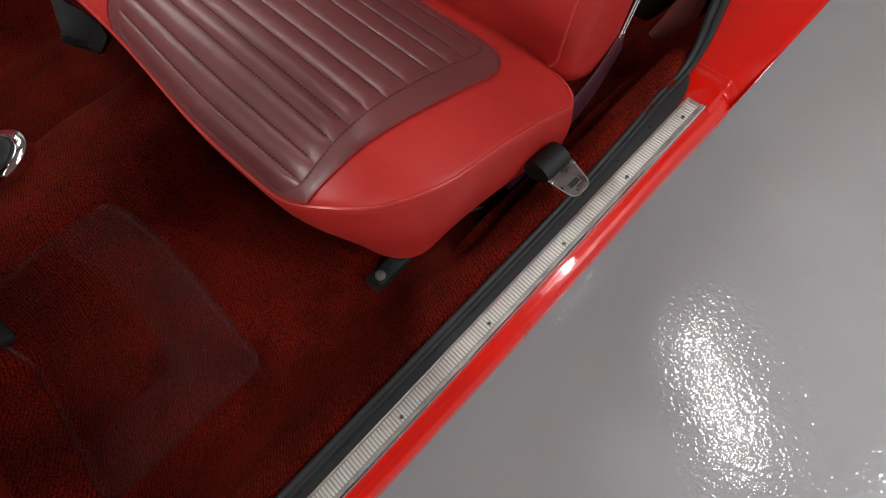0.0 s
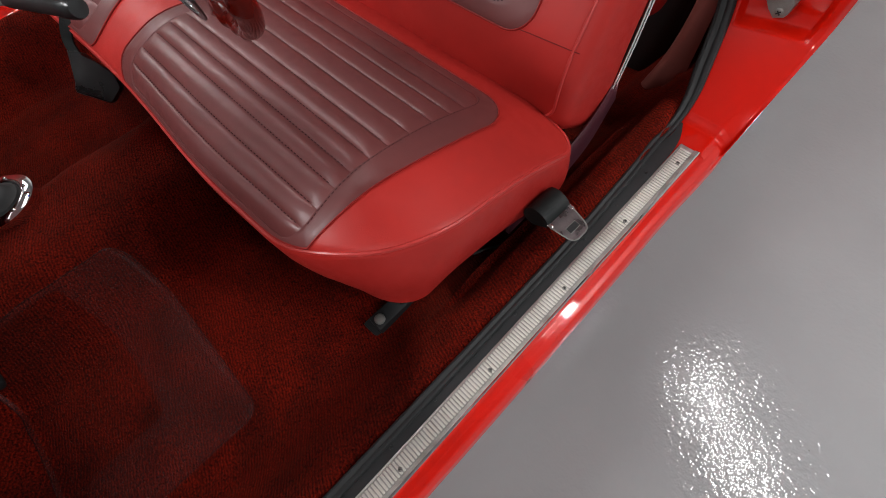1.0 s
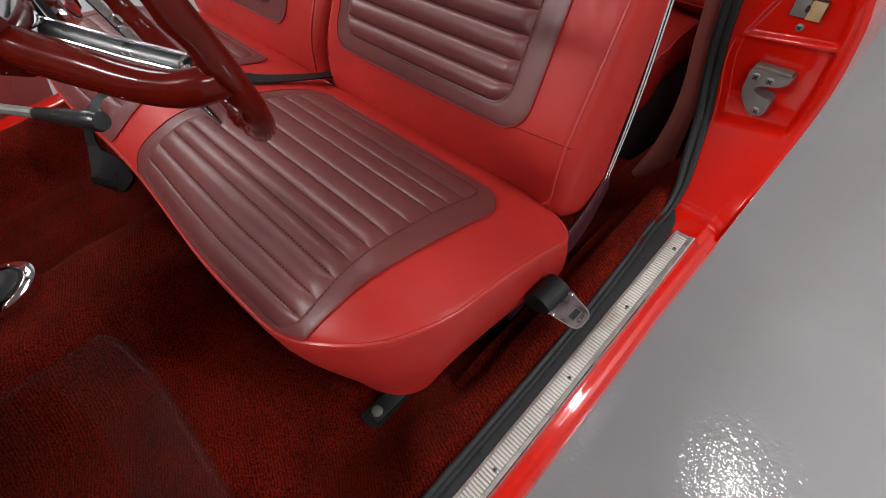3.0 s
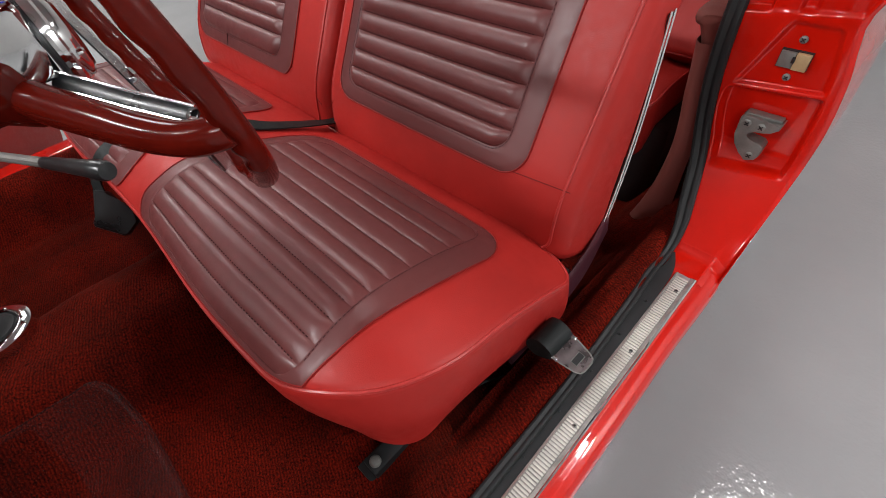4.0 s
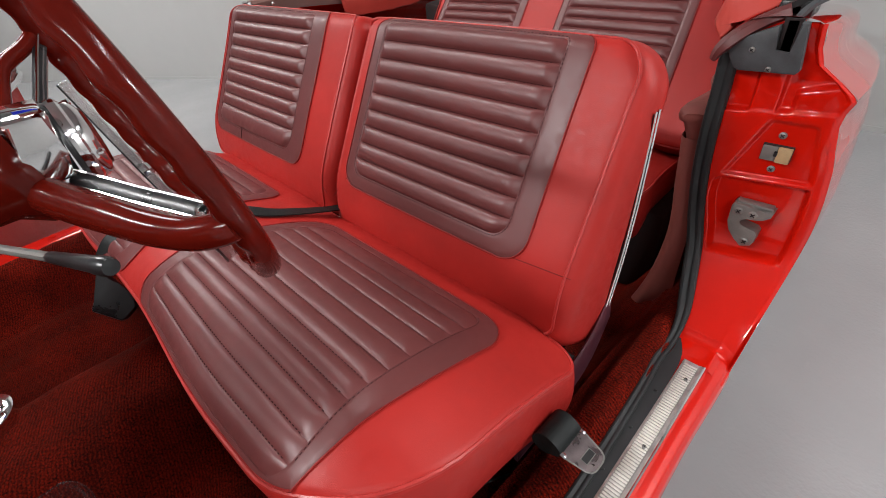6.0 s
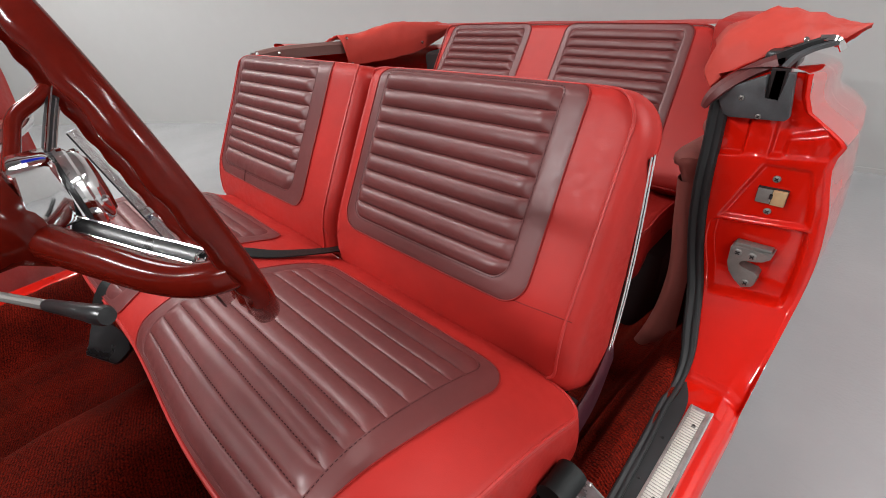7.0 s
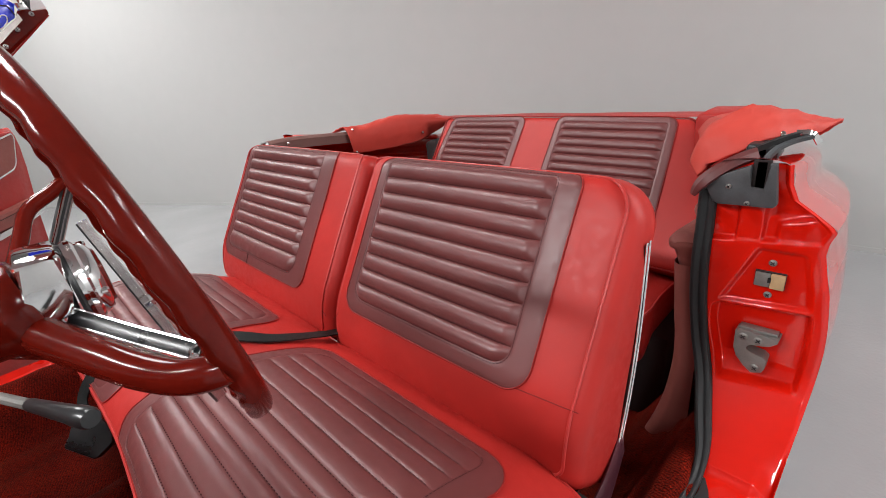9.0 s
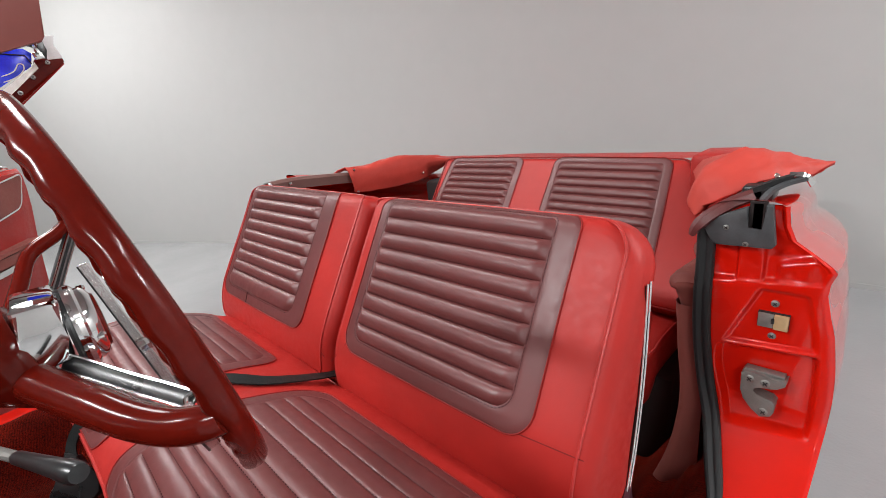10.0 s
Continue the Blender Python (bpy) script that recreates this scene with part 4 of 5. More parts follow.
# ---- steering wheel ----
def steering_wheel():
    C, R, tilt, yaw = Vector((-0.501, -0.192, 0.950)), 0.216, 0.234, -0.028
    side = Vector((math.cos(yaw), math.sin(yaw), 0))
    down = Vector((-math.sin(tilt) * math.sin(yaw), math.sin(tilt) * math.cos(yaw), -math.cos(tilt)))
    axis = down.cross(side).normalized()                   # towards the driver
    if axis.y < 0:
        axis = -axis
    at = lambda ang, r, d=0.0: C + (side * math.cos(ang) + down * math.sin(ang)) * r + axis * d
    loc = lambda s, dn, d: C + side * s + down * dn + axis * d
    wheel = thing("steering_wheel", "dark red plastic steering wheel with chrome horn ring", "steering wheel", at=tuple(C))
    bm = bmesh.new()
    n, m, rv = 200, 16, []
    for i in range(n):
        t = 2 * math.pi * i / n
        grip = 0.0011 * math.cos(t * 34)
        ring = []
        for j in range(m):
            q = 2 * math.pi * j / m
            inner = max(0.0, -math.cos(q))
            back = max(0.0, -math.sin(q))
            rr = R + 0.0015 + 0.0112 * math.cos(q) + 1.6 * grip * inner
            dd = 0.0016 + 0.0134 * math.sin(q) - 1.2 * grip * back
            ring.append(bm.verts.new(at(t, rr, dd)))
        rv.append(ring)
    for i in range(n):
        for j in range(m):
            bm.faces.new((rv[i][j], rv[(i + 1) % n][j], rv[(i + 1) % n][(j + 1) % m], rv[i][(j + 1) % m]))
    part("rim", bm, WHEEL_PLASTIC, wheel, "glossy dark red rim with finger grips", sharp=0)
    hub = loc(-0.010, -0.006, -0.098)
    for s in (1, -1):
        if s > 0:
            run = [(0.008, 0.008, -0.112), (0.060, 0.0220, -0.0930), (0.120, 0.0345, -0.0690), (0.155, 0.0443, -0.0535), (0.184, 0.0535, -0.0350), (0.204, 0.0560, -0.0160), (0.211, 0.0560, -0.0040)]
        else:
            run = [(-0.010, -0.006, -0.124), (-0.060, -0.018, -0.107), (-0.120, -0.045, -0.078), (-0.155, -0.065, -0.056), (-0.185, -0.070, -0.024), (-0.206, -0.076, -0.004)]
        path = smooth_path([loc(*q) for q in run], 6)
        sp = part("spoke", sweep(path, [(x * 1.15, y) for x, y in circle(0.0132, 16)], up=axis, scale=(lambda f: 1.42 - 0.40 * f) if s > 0 else (lambda f: 0.62 - 0.05 * f)), WHEEL_PLASTIC, wheel, "dark red moulded spoke, its edge rubbed pale")
        if s > 0:
            trim = smooth_path([loc(0.030, 0.010, -0.080), loc(0.070, 0.0205, -0.062), loc(0.110, 0.0335, -0.043), loc(0.145, 0.0435, -0.026), loc(0.172, 0.0505, -0.014)], 6)
            across = (side * 0.236 + down * 0.47 - axis * 0.79).normalized()
            face = side * 0.39 - down * 0.788 - axis * 0.352
        else:
            trim = smooth_path([loc(-0.02, -0.012, -0.082), loc(-0.08, -0.026, -0.058), loc(-0.14, -0.048, -0.030), loc(-0.190, -0.066, -0.006)], 6)
            across = (down * 0.9 - axis * 0.4).normalized()
            face = side * 0.6 - down * 0.5 + axis * 0.6
        flat = lambda w, h: [(-w, -0.005), (w, -0.005), (w, h - 0.0015), (w * 0.55, h), (-w * 0.55, h), (-w, h - 0.0015)]
        for off, w, h, mat, nm in ((-0.0085, 0.0014, 0.003, CHROME, "spoke_trim"), (0.0065, 0.0014, 0.003, CHROME, "spoke_trim"), (-0.001, 0.0066, -0.003, BLACK, "spoke_groove"), (0.0125, 0.0036, -0.002, WORN_CHROME, "spoke_plate")):
            part(nm, sweep([q + across * off for q in trim], flat(w, h), up=face), mat, sp)
        if s > 0:
            cap = smooth_path([trim[-1] + across * -0.009, trim[-1] + across * -0.001 + (trim[-1] - trim[-2]).normalized() * -0.007, trim[-1] + across * 0.007], 5)
            part("trim_end", tube(cap, 0.0022, 8, up=face), CHROME, sp)
            rub = [q - down * 0.0108 + side * 0.006 + axis * 0.002 for q in path[24:-3]]
            part("worn_edge", sweep(rub, circle(0.0030, 8), up=face, scale=lambda f: 0.5 + 0.7 * math.sin(math.pi * min(1.0, f * 1.05))), WORN_PLASTIC, sp, "paint rubbed through to pale plastic")
    def arc(a0, a1, r, d, n=40):
        return [at(a0 + (a1 - a0) * i / n, r - 0.010 * math.sin(math.pi * i / n), d) for i in range(n + 1)]
    a0, a1 = 0.26, 0.12 + math.pi
    hr = part("horn_ring", sweep(arc(a0, a1, 0.186, -0.020), [(-0.0035, -0.0055), (-0.0035, 0.004), (-0.002, 0.0058), (0.002, 0.0058), (0.0035, 0.004), (0.0035, -0.0055)], up=axis), BRIGHT_TRIM, wheel, "flat bright chrome horn ring")
    # shade along the ring's underside, put in as a black strip
    part("ring_shadow_line", sweep(arc(a0, a1, 0.186, -0.0268), [(-0.0042, -0.0011), (0.0042, -0.0011), (0.0042, 0.0011), (-0.0042, 0.0011)], up=axis), BLACK, hr, "black strip standing in for shade under the ring")
    groove = [p + (C - p).normalized() * 0.0036 for p in arc(a0, a1, 0.186, -0.0195)[3:20]]
    part("ring_groove", sweep(groove, [(-0.0008, -0.0026), (0.0008, -0.0026), (0.0008, 0.0026), (-0.0008, 0.0026)], up=axis), BLUE_INLAY, hr, "dark blue inlay line")
    part("horn_ring_badge", lathe([(0.012, -0.006), (0.012, 0.004), (0.008, 0.008), (0.0001, 0.009)], at(2.50, 0.180, -0.020), axis, 20), CHROME, hr)
    # horn cap: a chrome block behind an oval lens, both leaning a little against the wheel's plane
    prof = [(-0.056, -0.086), (-0.047, -0.050), (-0.010, -0.062), (0.014, -0.068), (0.009, -0.091), (-0.001, -0.098), (-0.016, -0.092)]
    block = prism(prof, lambda u, v, w: loc(-0.040 + w, u, v), 0.078)
    bmesh.ops.bevel(block, geom=block.edges[:], offset=0.0055, segments=3, affect="EDGES", profile=0.5)
    part("hub_cap", block, CHROME, wheel, "chrome hub block with rounded edges", sharp=25)
    lean = (axis + down * 0.20).normalized()
    low = (down - axis * 0.20).normalized()
    mid = loc(-0.002, -0.004, -0.058)
    def oval(prof, wide=1.0, n=40):
        bm = lathe(prof, (0, 0, 0), (0, 1, 0), n)
        u = Vector((0, 1, 0)).orthogonal().normalized()
        w = Vector((0, 1, 0)).cross(u)
        for v in bm.verts:
            q = v.co.copy()
            v.co = mid + side * (q.dot(u) * wide) + low * q.dot(w) + lean * q.y
        return bm
    # solid black band in place of the shade behind the oval rim
    part("hub_groove", oval([(0.0425, -0.004), (0.0435, -0.001), (0.0425, 0.002)]), BLACK, wheel, "black band painting the groove's shade")
    part("hub_rim", oval([(0.044, 0.0015), (0.0455, 0.005), (0.0445, 0.0095), (0.041, 0.012), (0.038, 0.010)]), CHROME, wheel, "oval chrome rim")
    part("horn_button", oval([(0.0405, 0.008), (0.0395, 0.015), (0.036, 0.020), (0.029, 0.0235), (0.0001, 0.0245)]), CHROME, wheel, "polished domed horn button")
    part("hub_emblem", oval([(0.030, 0.0225), (0.029, 0.0252), (0.018, 0.0265), (0.0001, 0.027)]), WHEEL_PLASTIC, wheel, "dark red emblem disc")
    for ang in (0.15, 1.7, 2.9, 4.4):
        q = mid + side * (0.037 * math.cos(ang)) + low * (0.037 * math.sin(ang)) + lean * 0.019
        part("button_bead", lathe([(0.0035, -0.004), (0.0035, 0.001), (0.002, 0.003), (0.0001, 0.0035)], q, lean, 10), CHROME, wheel)
    prof = [(0.050, 0.006), (0.055, -0.002), (0.056, -0.012), (0.052, -0.022), (0.043, -0.032), (0.034, -0.042), (0.030, -0.06), (0.028, -0.56)]
    part("column", lathe(prof, hub + down * 0.004, axis, 36), WHEEL_PLASTIC, wheel, "dark red steering column")
    return hub, axis


HUB, AXIS = steering_wheel()


def signal_lever():
    lv = thing("turn_signal_lever", "slim grey metal column lever with black plastic grip", "lever", at=(-0.4, -0.3, 0.88))
    a, b = Vector((-0.565, -0.385, 0.872)), Vector((-0.290, -0.280, 0.907))
    d = (b - a).normalized()
    part("shaft", tube([a, a + d * 0.1, b - d * 0.075], 0.0044, 10), GREY_METAL, lv, "grey metal shaft")
    L = 0.092
    part("grip", lathe([(0.0042, -L), (0.0052, -L + 0.004), (0.0070, -0.025), (0.0078, -0.018), (0.0080, -0.004), (0.0065, 0.0), (0.0001, 0.001)], b, d, 16), BLACK, lv, "tapered black plastic grip")


signal_lever()


# ---- belts and small things on the floor ----
def strap(pts, width, thick=0.0016, up=(0, 0, 1)):
    return sweep(smooth_path(pts, 8), [(-width / 2, -thick), (width / 2, -thick), (width / 2, thick), (-width / 2, thick)], up=up)


def belt_buckle():
    ob = thing("seat_belt_buckle", "black seat belt retractor end with a steel tongue", "seat belt", at=(-0.09, 0.07, 0.40))
    d = Vector((0.98, -0.03, -0.15)).normalized()        # the way the tongue points
    n = Vector((0.15, 0.02, 1)).normalized()
    n = (n - d * n.dot(d)).normalized()
    s = d.cross(n)
    O = Vector((-0.076, 0.066, 0.434))
    to = lambda u, v, w: O + (d * u + s * v + n * w) * 0.82
    def slab(x0, x1, y0, y1, z0, z1, bev):
        bm = box(x0, x1, y0, y1, z0, z1, bev)
        for v in bm.verts:
            v.co = to(*v.co)
        return bm
    body = bmesh.new()
    prof = [(-0.052, -0.030), (-0.058, -0.012), (-0.050, 0.010), (-0.034, 0.020), (-0.014, 0.018), (0.0, 0.008), (0.004, -0.004), (-0.004, -0.012), (-0.03, -0.034)]
    prof = smooth_path([(x, 0, z) for x, z in prof], 4, True)
    left = [body.verts.new(to(p.x, -0.034, p.z)) for p in prof]
    right = [body.verts.new(to(p.x, 0.034, p.z)) for p in prof]
    body.faces.new(left), body.faces.new(right)
    for i in range(len(prof)):
        j = (i + 1) % len(prof)
        body.faces.new((left[i], left[j], right[j], right[i]))
    part("webbing_loop", body, WEBBING, ob, "folded black webbing")
    out = [(0.000, -0.033), (0.012, -0.033), (0.030, -0.030), (0.050, -0.026), (0.058, -0.021), (0.062, -0.012), (0.062, 0.012), (0.058, 0.021), (0.050, 0.026), (0.030, 0.030), (0.012, 0.033), (0.0, 0.033)]
    bm = prism(out, lambda u, v, w: to(u, v, 0.004 - w), 0.003)
    part("tongue", bm, TONGUE_STEEL, ob, "worn steel tongue")
    part("tongue_rim", tube([to(u, v, 0.0042) for u, v in out[1:-1]], 0.0013, 6), GREY_METAL, ob, "bright worn edge")
    part("tongue_slot", slab(0.031, 0.045, -0.014, 0.014, 0.0015, 0.0046, 0.0), BLACK, ob)
    part("slot_edge", tube([to(u, v, 0.0046) for u, v in ((0.031, -0.014), (0.031, 0.014), (0.045, 0.014), (0.045, -0.014))], 0.0008, 6, True), GREY_METAL, ob, "bright worn edge")
    for v0 in (-0.0365, 0.0265):
        part("hinge_pin", slab(0.000, 0.012, v0, v0 + 0.010, -0.002, 0.0065, 0.002), CHROME, ob)
    part("stalk", strap([to(-0.03, 0, -0.02), (-0.135, 0.10, 0.36), (-0.16, 0.14, 0.27)], 0.045, up=(0.5, 0.3, 0.8)), WEBBING, ob)


belt_buckle()


def centre_belts():
    ob = solo("lap_belt", strap([(-0.872, 0.270, 0.470), (-0.868, 0.205, 0.490), (-0.864, 0.155, 0.512), (-0.868, 0.095, 0.537), (-0.885, 0.035, 0.560), (-0.925, -0.02, 0.581), (-0.975, -0.09, 0.598), (-1.03, -0.16, 0.606), (-1.06, -0.21, 0.597)], 0.036), WEBBING,
              "black webbing lap belt lying across the bench cushion", "seat belt", "loose lap belts")
    hang = thing("hanging_belt_buckle", "black belt buckle hanging over the cushion's front edge", "seat belt", "loose lap belts", at=(-1.045, -0.31, 0.5))
    n = Vector((0.75, -0.25, 0.61)).normalized()
    u = Vector((0, 0, 1)).cross(n).normalized()
    v = n.cross(u)
    O = Vector((-1.035, -0.318, 0.45))
    wedge = [(-0.021, 0.071), (-0.031, 0.027), (-0.053, 0.0), (-0.054, -0.008), (-0.009, -0.05), (0.0, -0.049), (0.029, -0.03), (0.035, 0.004), (0.013, 0.027), (0.002, 0.057)]
    part("webbing", strap([(-1.055, -0.205, 0.600), (-1.065, -0.270, 0.574), O + u * -0.010 + v * 0.084, O + u * -0.009 + v * 0.027], 0.028, up=(0.5, -0.8, 0.6)), WEBBING, hang)
    part("buckle", prism(wedge, lambda a, b, d: O + u * a + v * b + n * (0.012 - d), 0.024, 0.005), BLACK, hang, "glossy black plastic buckle")


centre_belts()


def floor_mat():
    """A clear heel mat: smoky border with a fine dimpled strip, a thinner middle with rows of nubs."""
    lie = lambda x, y, h: Vector((x, y, carpet_height(x, y) + h))
    whole, middle = (-0.745, -0.283, -0.872, -0.520), (-0.735, -0.415, -0.864, -0.655)
    ob = thing("floor_mat", "thin clear smoky vinyl heel mat on the driver's carpet", "floor mat", at=(-0.51, -0.70, 0.22))
    o, i = rounded(*whole, 0.035), rounded(*middle, 0.012)
    rings = [[lie(x, y, 0.003) for x, y in o]]
    for k in range(9):
        f = k / 8
        rings.append([lie(p[0] + (q[0] - p[0]) * f, p[1] + (q[1] - p[1]) * f, 0.0075) for p, q in zip(o, i)])
    part("border", rings_to_mesh(rings), CLEAR_VINYL, ob, "smoky matt border", sharp=0)
    part("rolled_edge", tube([lie(x, y, 0.0085) for x, y in rounded(*whole, 0.035, 0.002)], 0.0010, 6, True), CLEAR_VINYL, ob)
    rings = [[lie(x, y, 0.0060) for x, y in rounded(*middle, 0.012, d)] for d in (0.0, 0.02, 0.05, 0.08, 0.1065)]
    mid = part("middle_panel", rings_to_mesh(rings), CLEAR_THIN, ob, "clear ribbed middle", sharp=0)
    nubs = bmesh.new()
    for r in range(11):
        for c in range(26):
            x, y = middle[0] + 0.020 + 0.0115 * c, middle[2] + 0.018 + 0.0175 * r
            if x < middle[1] - 0.015 and y < middle[3] - 0.012:
                q = lie(x, y, 0.0062)
                v = [nubs.verts.new(q + Vector(d)) for d in ((-0.0036, -0.0016, 0), (0.0036, -0.0016, 0), (0.0036, 0.0016, 0), (-0.0036, 0.0016, 0), (0, 0, 0.0022))]
                for k in range(4):
                    nubs.faces.new((v[k], v[(k + 1) % 4], v[4]))
    tagged(part("heel_texture", nubs, CLEAR_VINYL, mid), kind="stuff")
    dots = bmesh.new()
    for r in range(16):
        for c in range(16):
            q = lie(-0.395 + 0.0066 * c, -0.860 + 0.0100 * r, 0.0078)
            v = [dots.verts.new(q + Vector(d)) for d in ((-0.0017, -0.0024, 0), (0.0017, -0.0024, 0), (0.0017, 0.0024, 0), (-0.0017, 0.0024, 0), (0, 0, 0.0018))]
            for k in range(4):
                dots.faces.new((v[k], v[(k + 1) % 4], v[4]))
    tagged(part("dimple_texture", dots, CLEAR_VINYL, ob), kind="stuff")


floor_mat()


def shifter_boot():
    x, y = -0.985, -0.647
    z = carpet_height(XC, y) + 0.012
    ob = thing("shifter_boot", "black rubber boot in a chrome ring on the tunnel", "gear shifter", at=(x, y, z))
    n = Vector((-0.04, 0.02, 1)).normalized()
    part("ring", lathe([(0.078, -0.055), (0.078, 0.004), (0.072, 0.008), (0.056, 0.008), (0.052, 0.003), (0.052, -0.012)], (x, y, z), n, 40), CHROME, ob, "polished chrome ring")
    part("boot", lathe([(0.053, 0.0), (0.050, 0.010), (0.042, 0.014), (0.038, 0.020), (0.026, 0.025), (0.0001, 0.028)], (x, y, z), n, 32), RUBBER, ob)
    for k in range(6):
        t = 2 * math.pi * k / 6 + 0.4
        screw((x + 0.064 * math.cos(t), y + 0.064 * math.sin(t), z + 0.007 + 0.0026 * math.cos(t)), n, 0.0042, ob, "ring_screw", CHROME)


shifter_boot()


def pedal():
    bm = box(-0.05, 0.05, -0.035, 0.035, -0.012, 0.012, 0.008)
    bmesh.ops.transform(bm, matrix=pose(-0.70, -0.86, 0.315, -35, 0, 8), verts=bm.verts)
    ob = thing("pedal", "black rubber covered foot pedal", "pedal", at=(-0.70, -0.86, 0.3))
    part("pad", bm, RUBBER, ob)
    part("arm", tube([(-0.70, -0.872, 0.300), (-0.70, -0.95, 0.32), (-0.70, -1.10, 0.45)], 0.008, 8), BLACK, ob)


pedal()


# ---- rear trim, folded roof cover ----
def rear_trim(side):
    P = (lambda x, y, z: Vector((x, y, z))) if side > 0 else (lambda x, y, z: Vector((2 * XC - x, y, z)))
    inner = curve_through([(0.04, -0.268), (0.12, -0.248), (0.20, -0.226), (0.30, -0.196), (0.40, -0.178), (0.52, -0.176), (0.60, -0.186), (0.68, -0.192)])
    def fn(u, v):
        z = 0.06 + 0.63 * v
        xi, r = inner(z) - 0.003 * noise.noise((z * 9, u * 6, 1.0)), 0.022
        if u < 0.12:                                  # the padded front end
            return P(-0.126 + (xi + r + 0.126) * u / 0.12, 0.616, z)
        if u < 0.30:                                  # its rounded edge
            t = radians(90 * (u - 0.12) / 0.18)
            return P(xi + r - r * math.sin(t), 0.616 + r - r * math.cos(t), z)
        f = (u - 0.30) / 0.70
        y = 0.638 + 0.70 * f
        return P(xi - 0.09 * smooth01(y, 0.85, 1.25), y, z)
    tr = part("quarter_trim", grid(fn, 60, 50), MAUVE, car, "faded burgundy vinyl side trim panel", sharp=0)
    n, rings = 26, []
    bm = bmesh.new()
    sec = [(0.044, 0.004), (0.044, 0.012), (0.036, 0.021), (0.018, 0.025), (-0.018, 0.025), (-0.036, 0.020), (-0.043, 0.010), (-0.044, 0.002), (-0.040, -0.008), (-0.030, -0.012), (-0.020, -0.040), (-0.012, -0.066), (0.044, -0.066)]
    for i in range(n):
        f = i / (n - 1)
        k = math.sqrt(max(0.02, 1 - (1 - min(1.0, f / 0.12)) ** 2))     # rounded nose
        y, z, xc = 0.622 + 0.40 * f, 0.724 - 0.045 * f, -0.170 - 0.05 * smooth01(f, 0.5, 1.0)
        rings.append([bm.verts.new(P(xc + 0.040 + (x - 0.040) * (0.72 + 0.28 * k), y, z + h * (0.5 + 0.5 * k))) for x, h in sec])
    for p, q in zip(rings, rings[1:]):
        for j in range(len(sec)):
            bm.faces.new((p[j], p[(j + 1) % len(sec)], q[(j + 1) % len(sec)], q[j]))
    bm.faces.new(rings[0]), bm.faces.new(rings[-1])
    part("armrest", bm, MAUVE, tr, "padded mauve armrest with a rounded nose", sharp=50)


rear_trim(1)
rear_trim(-1)


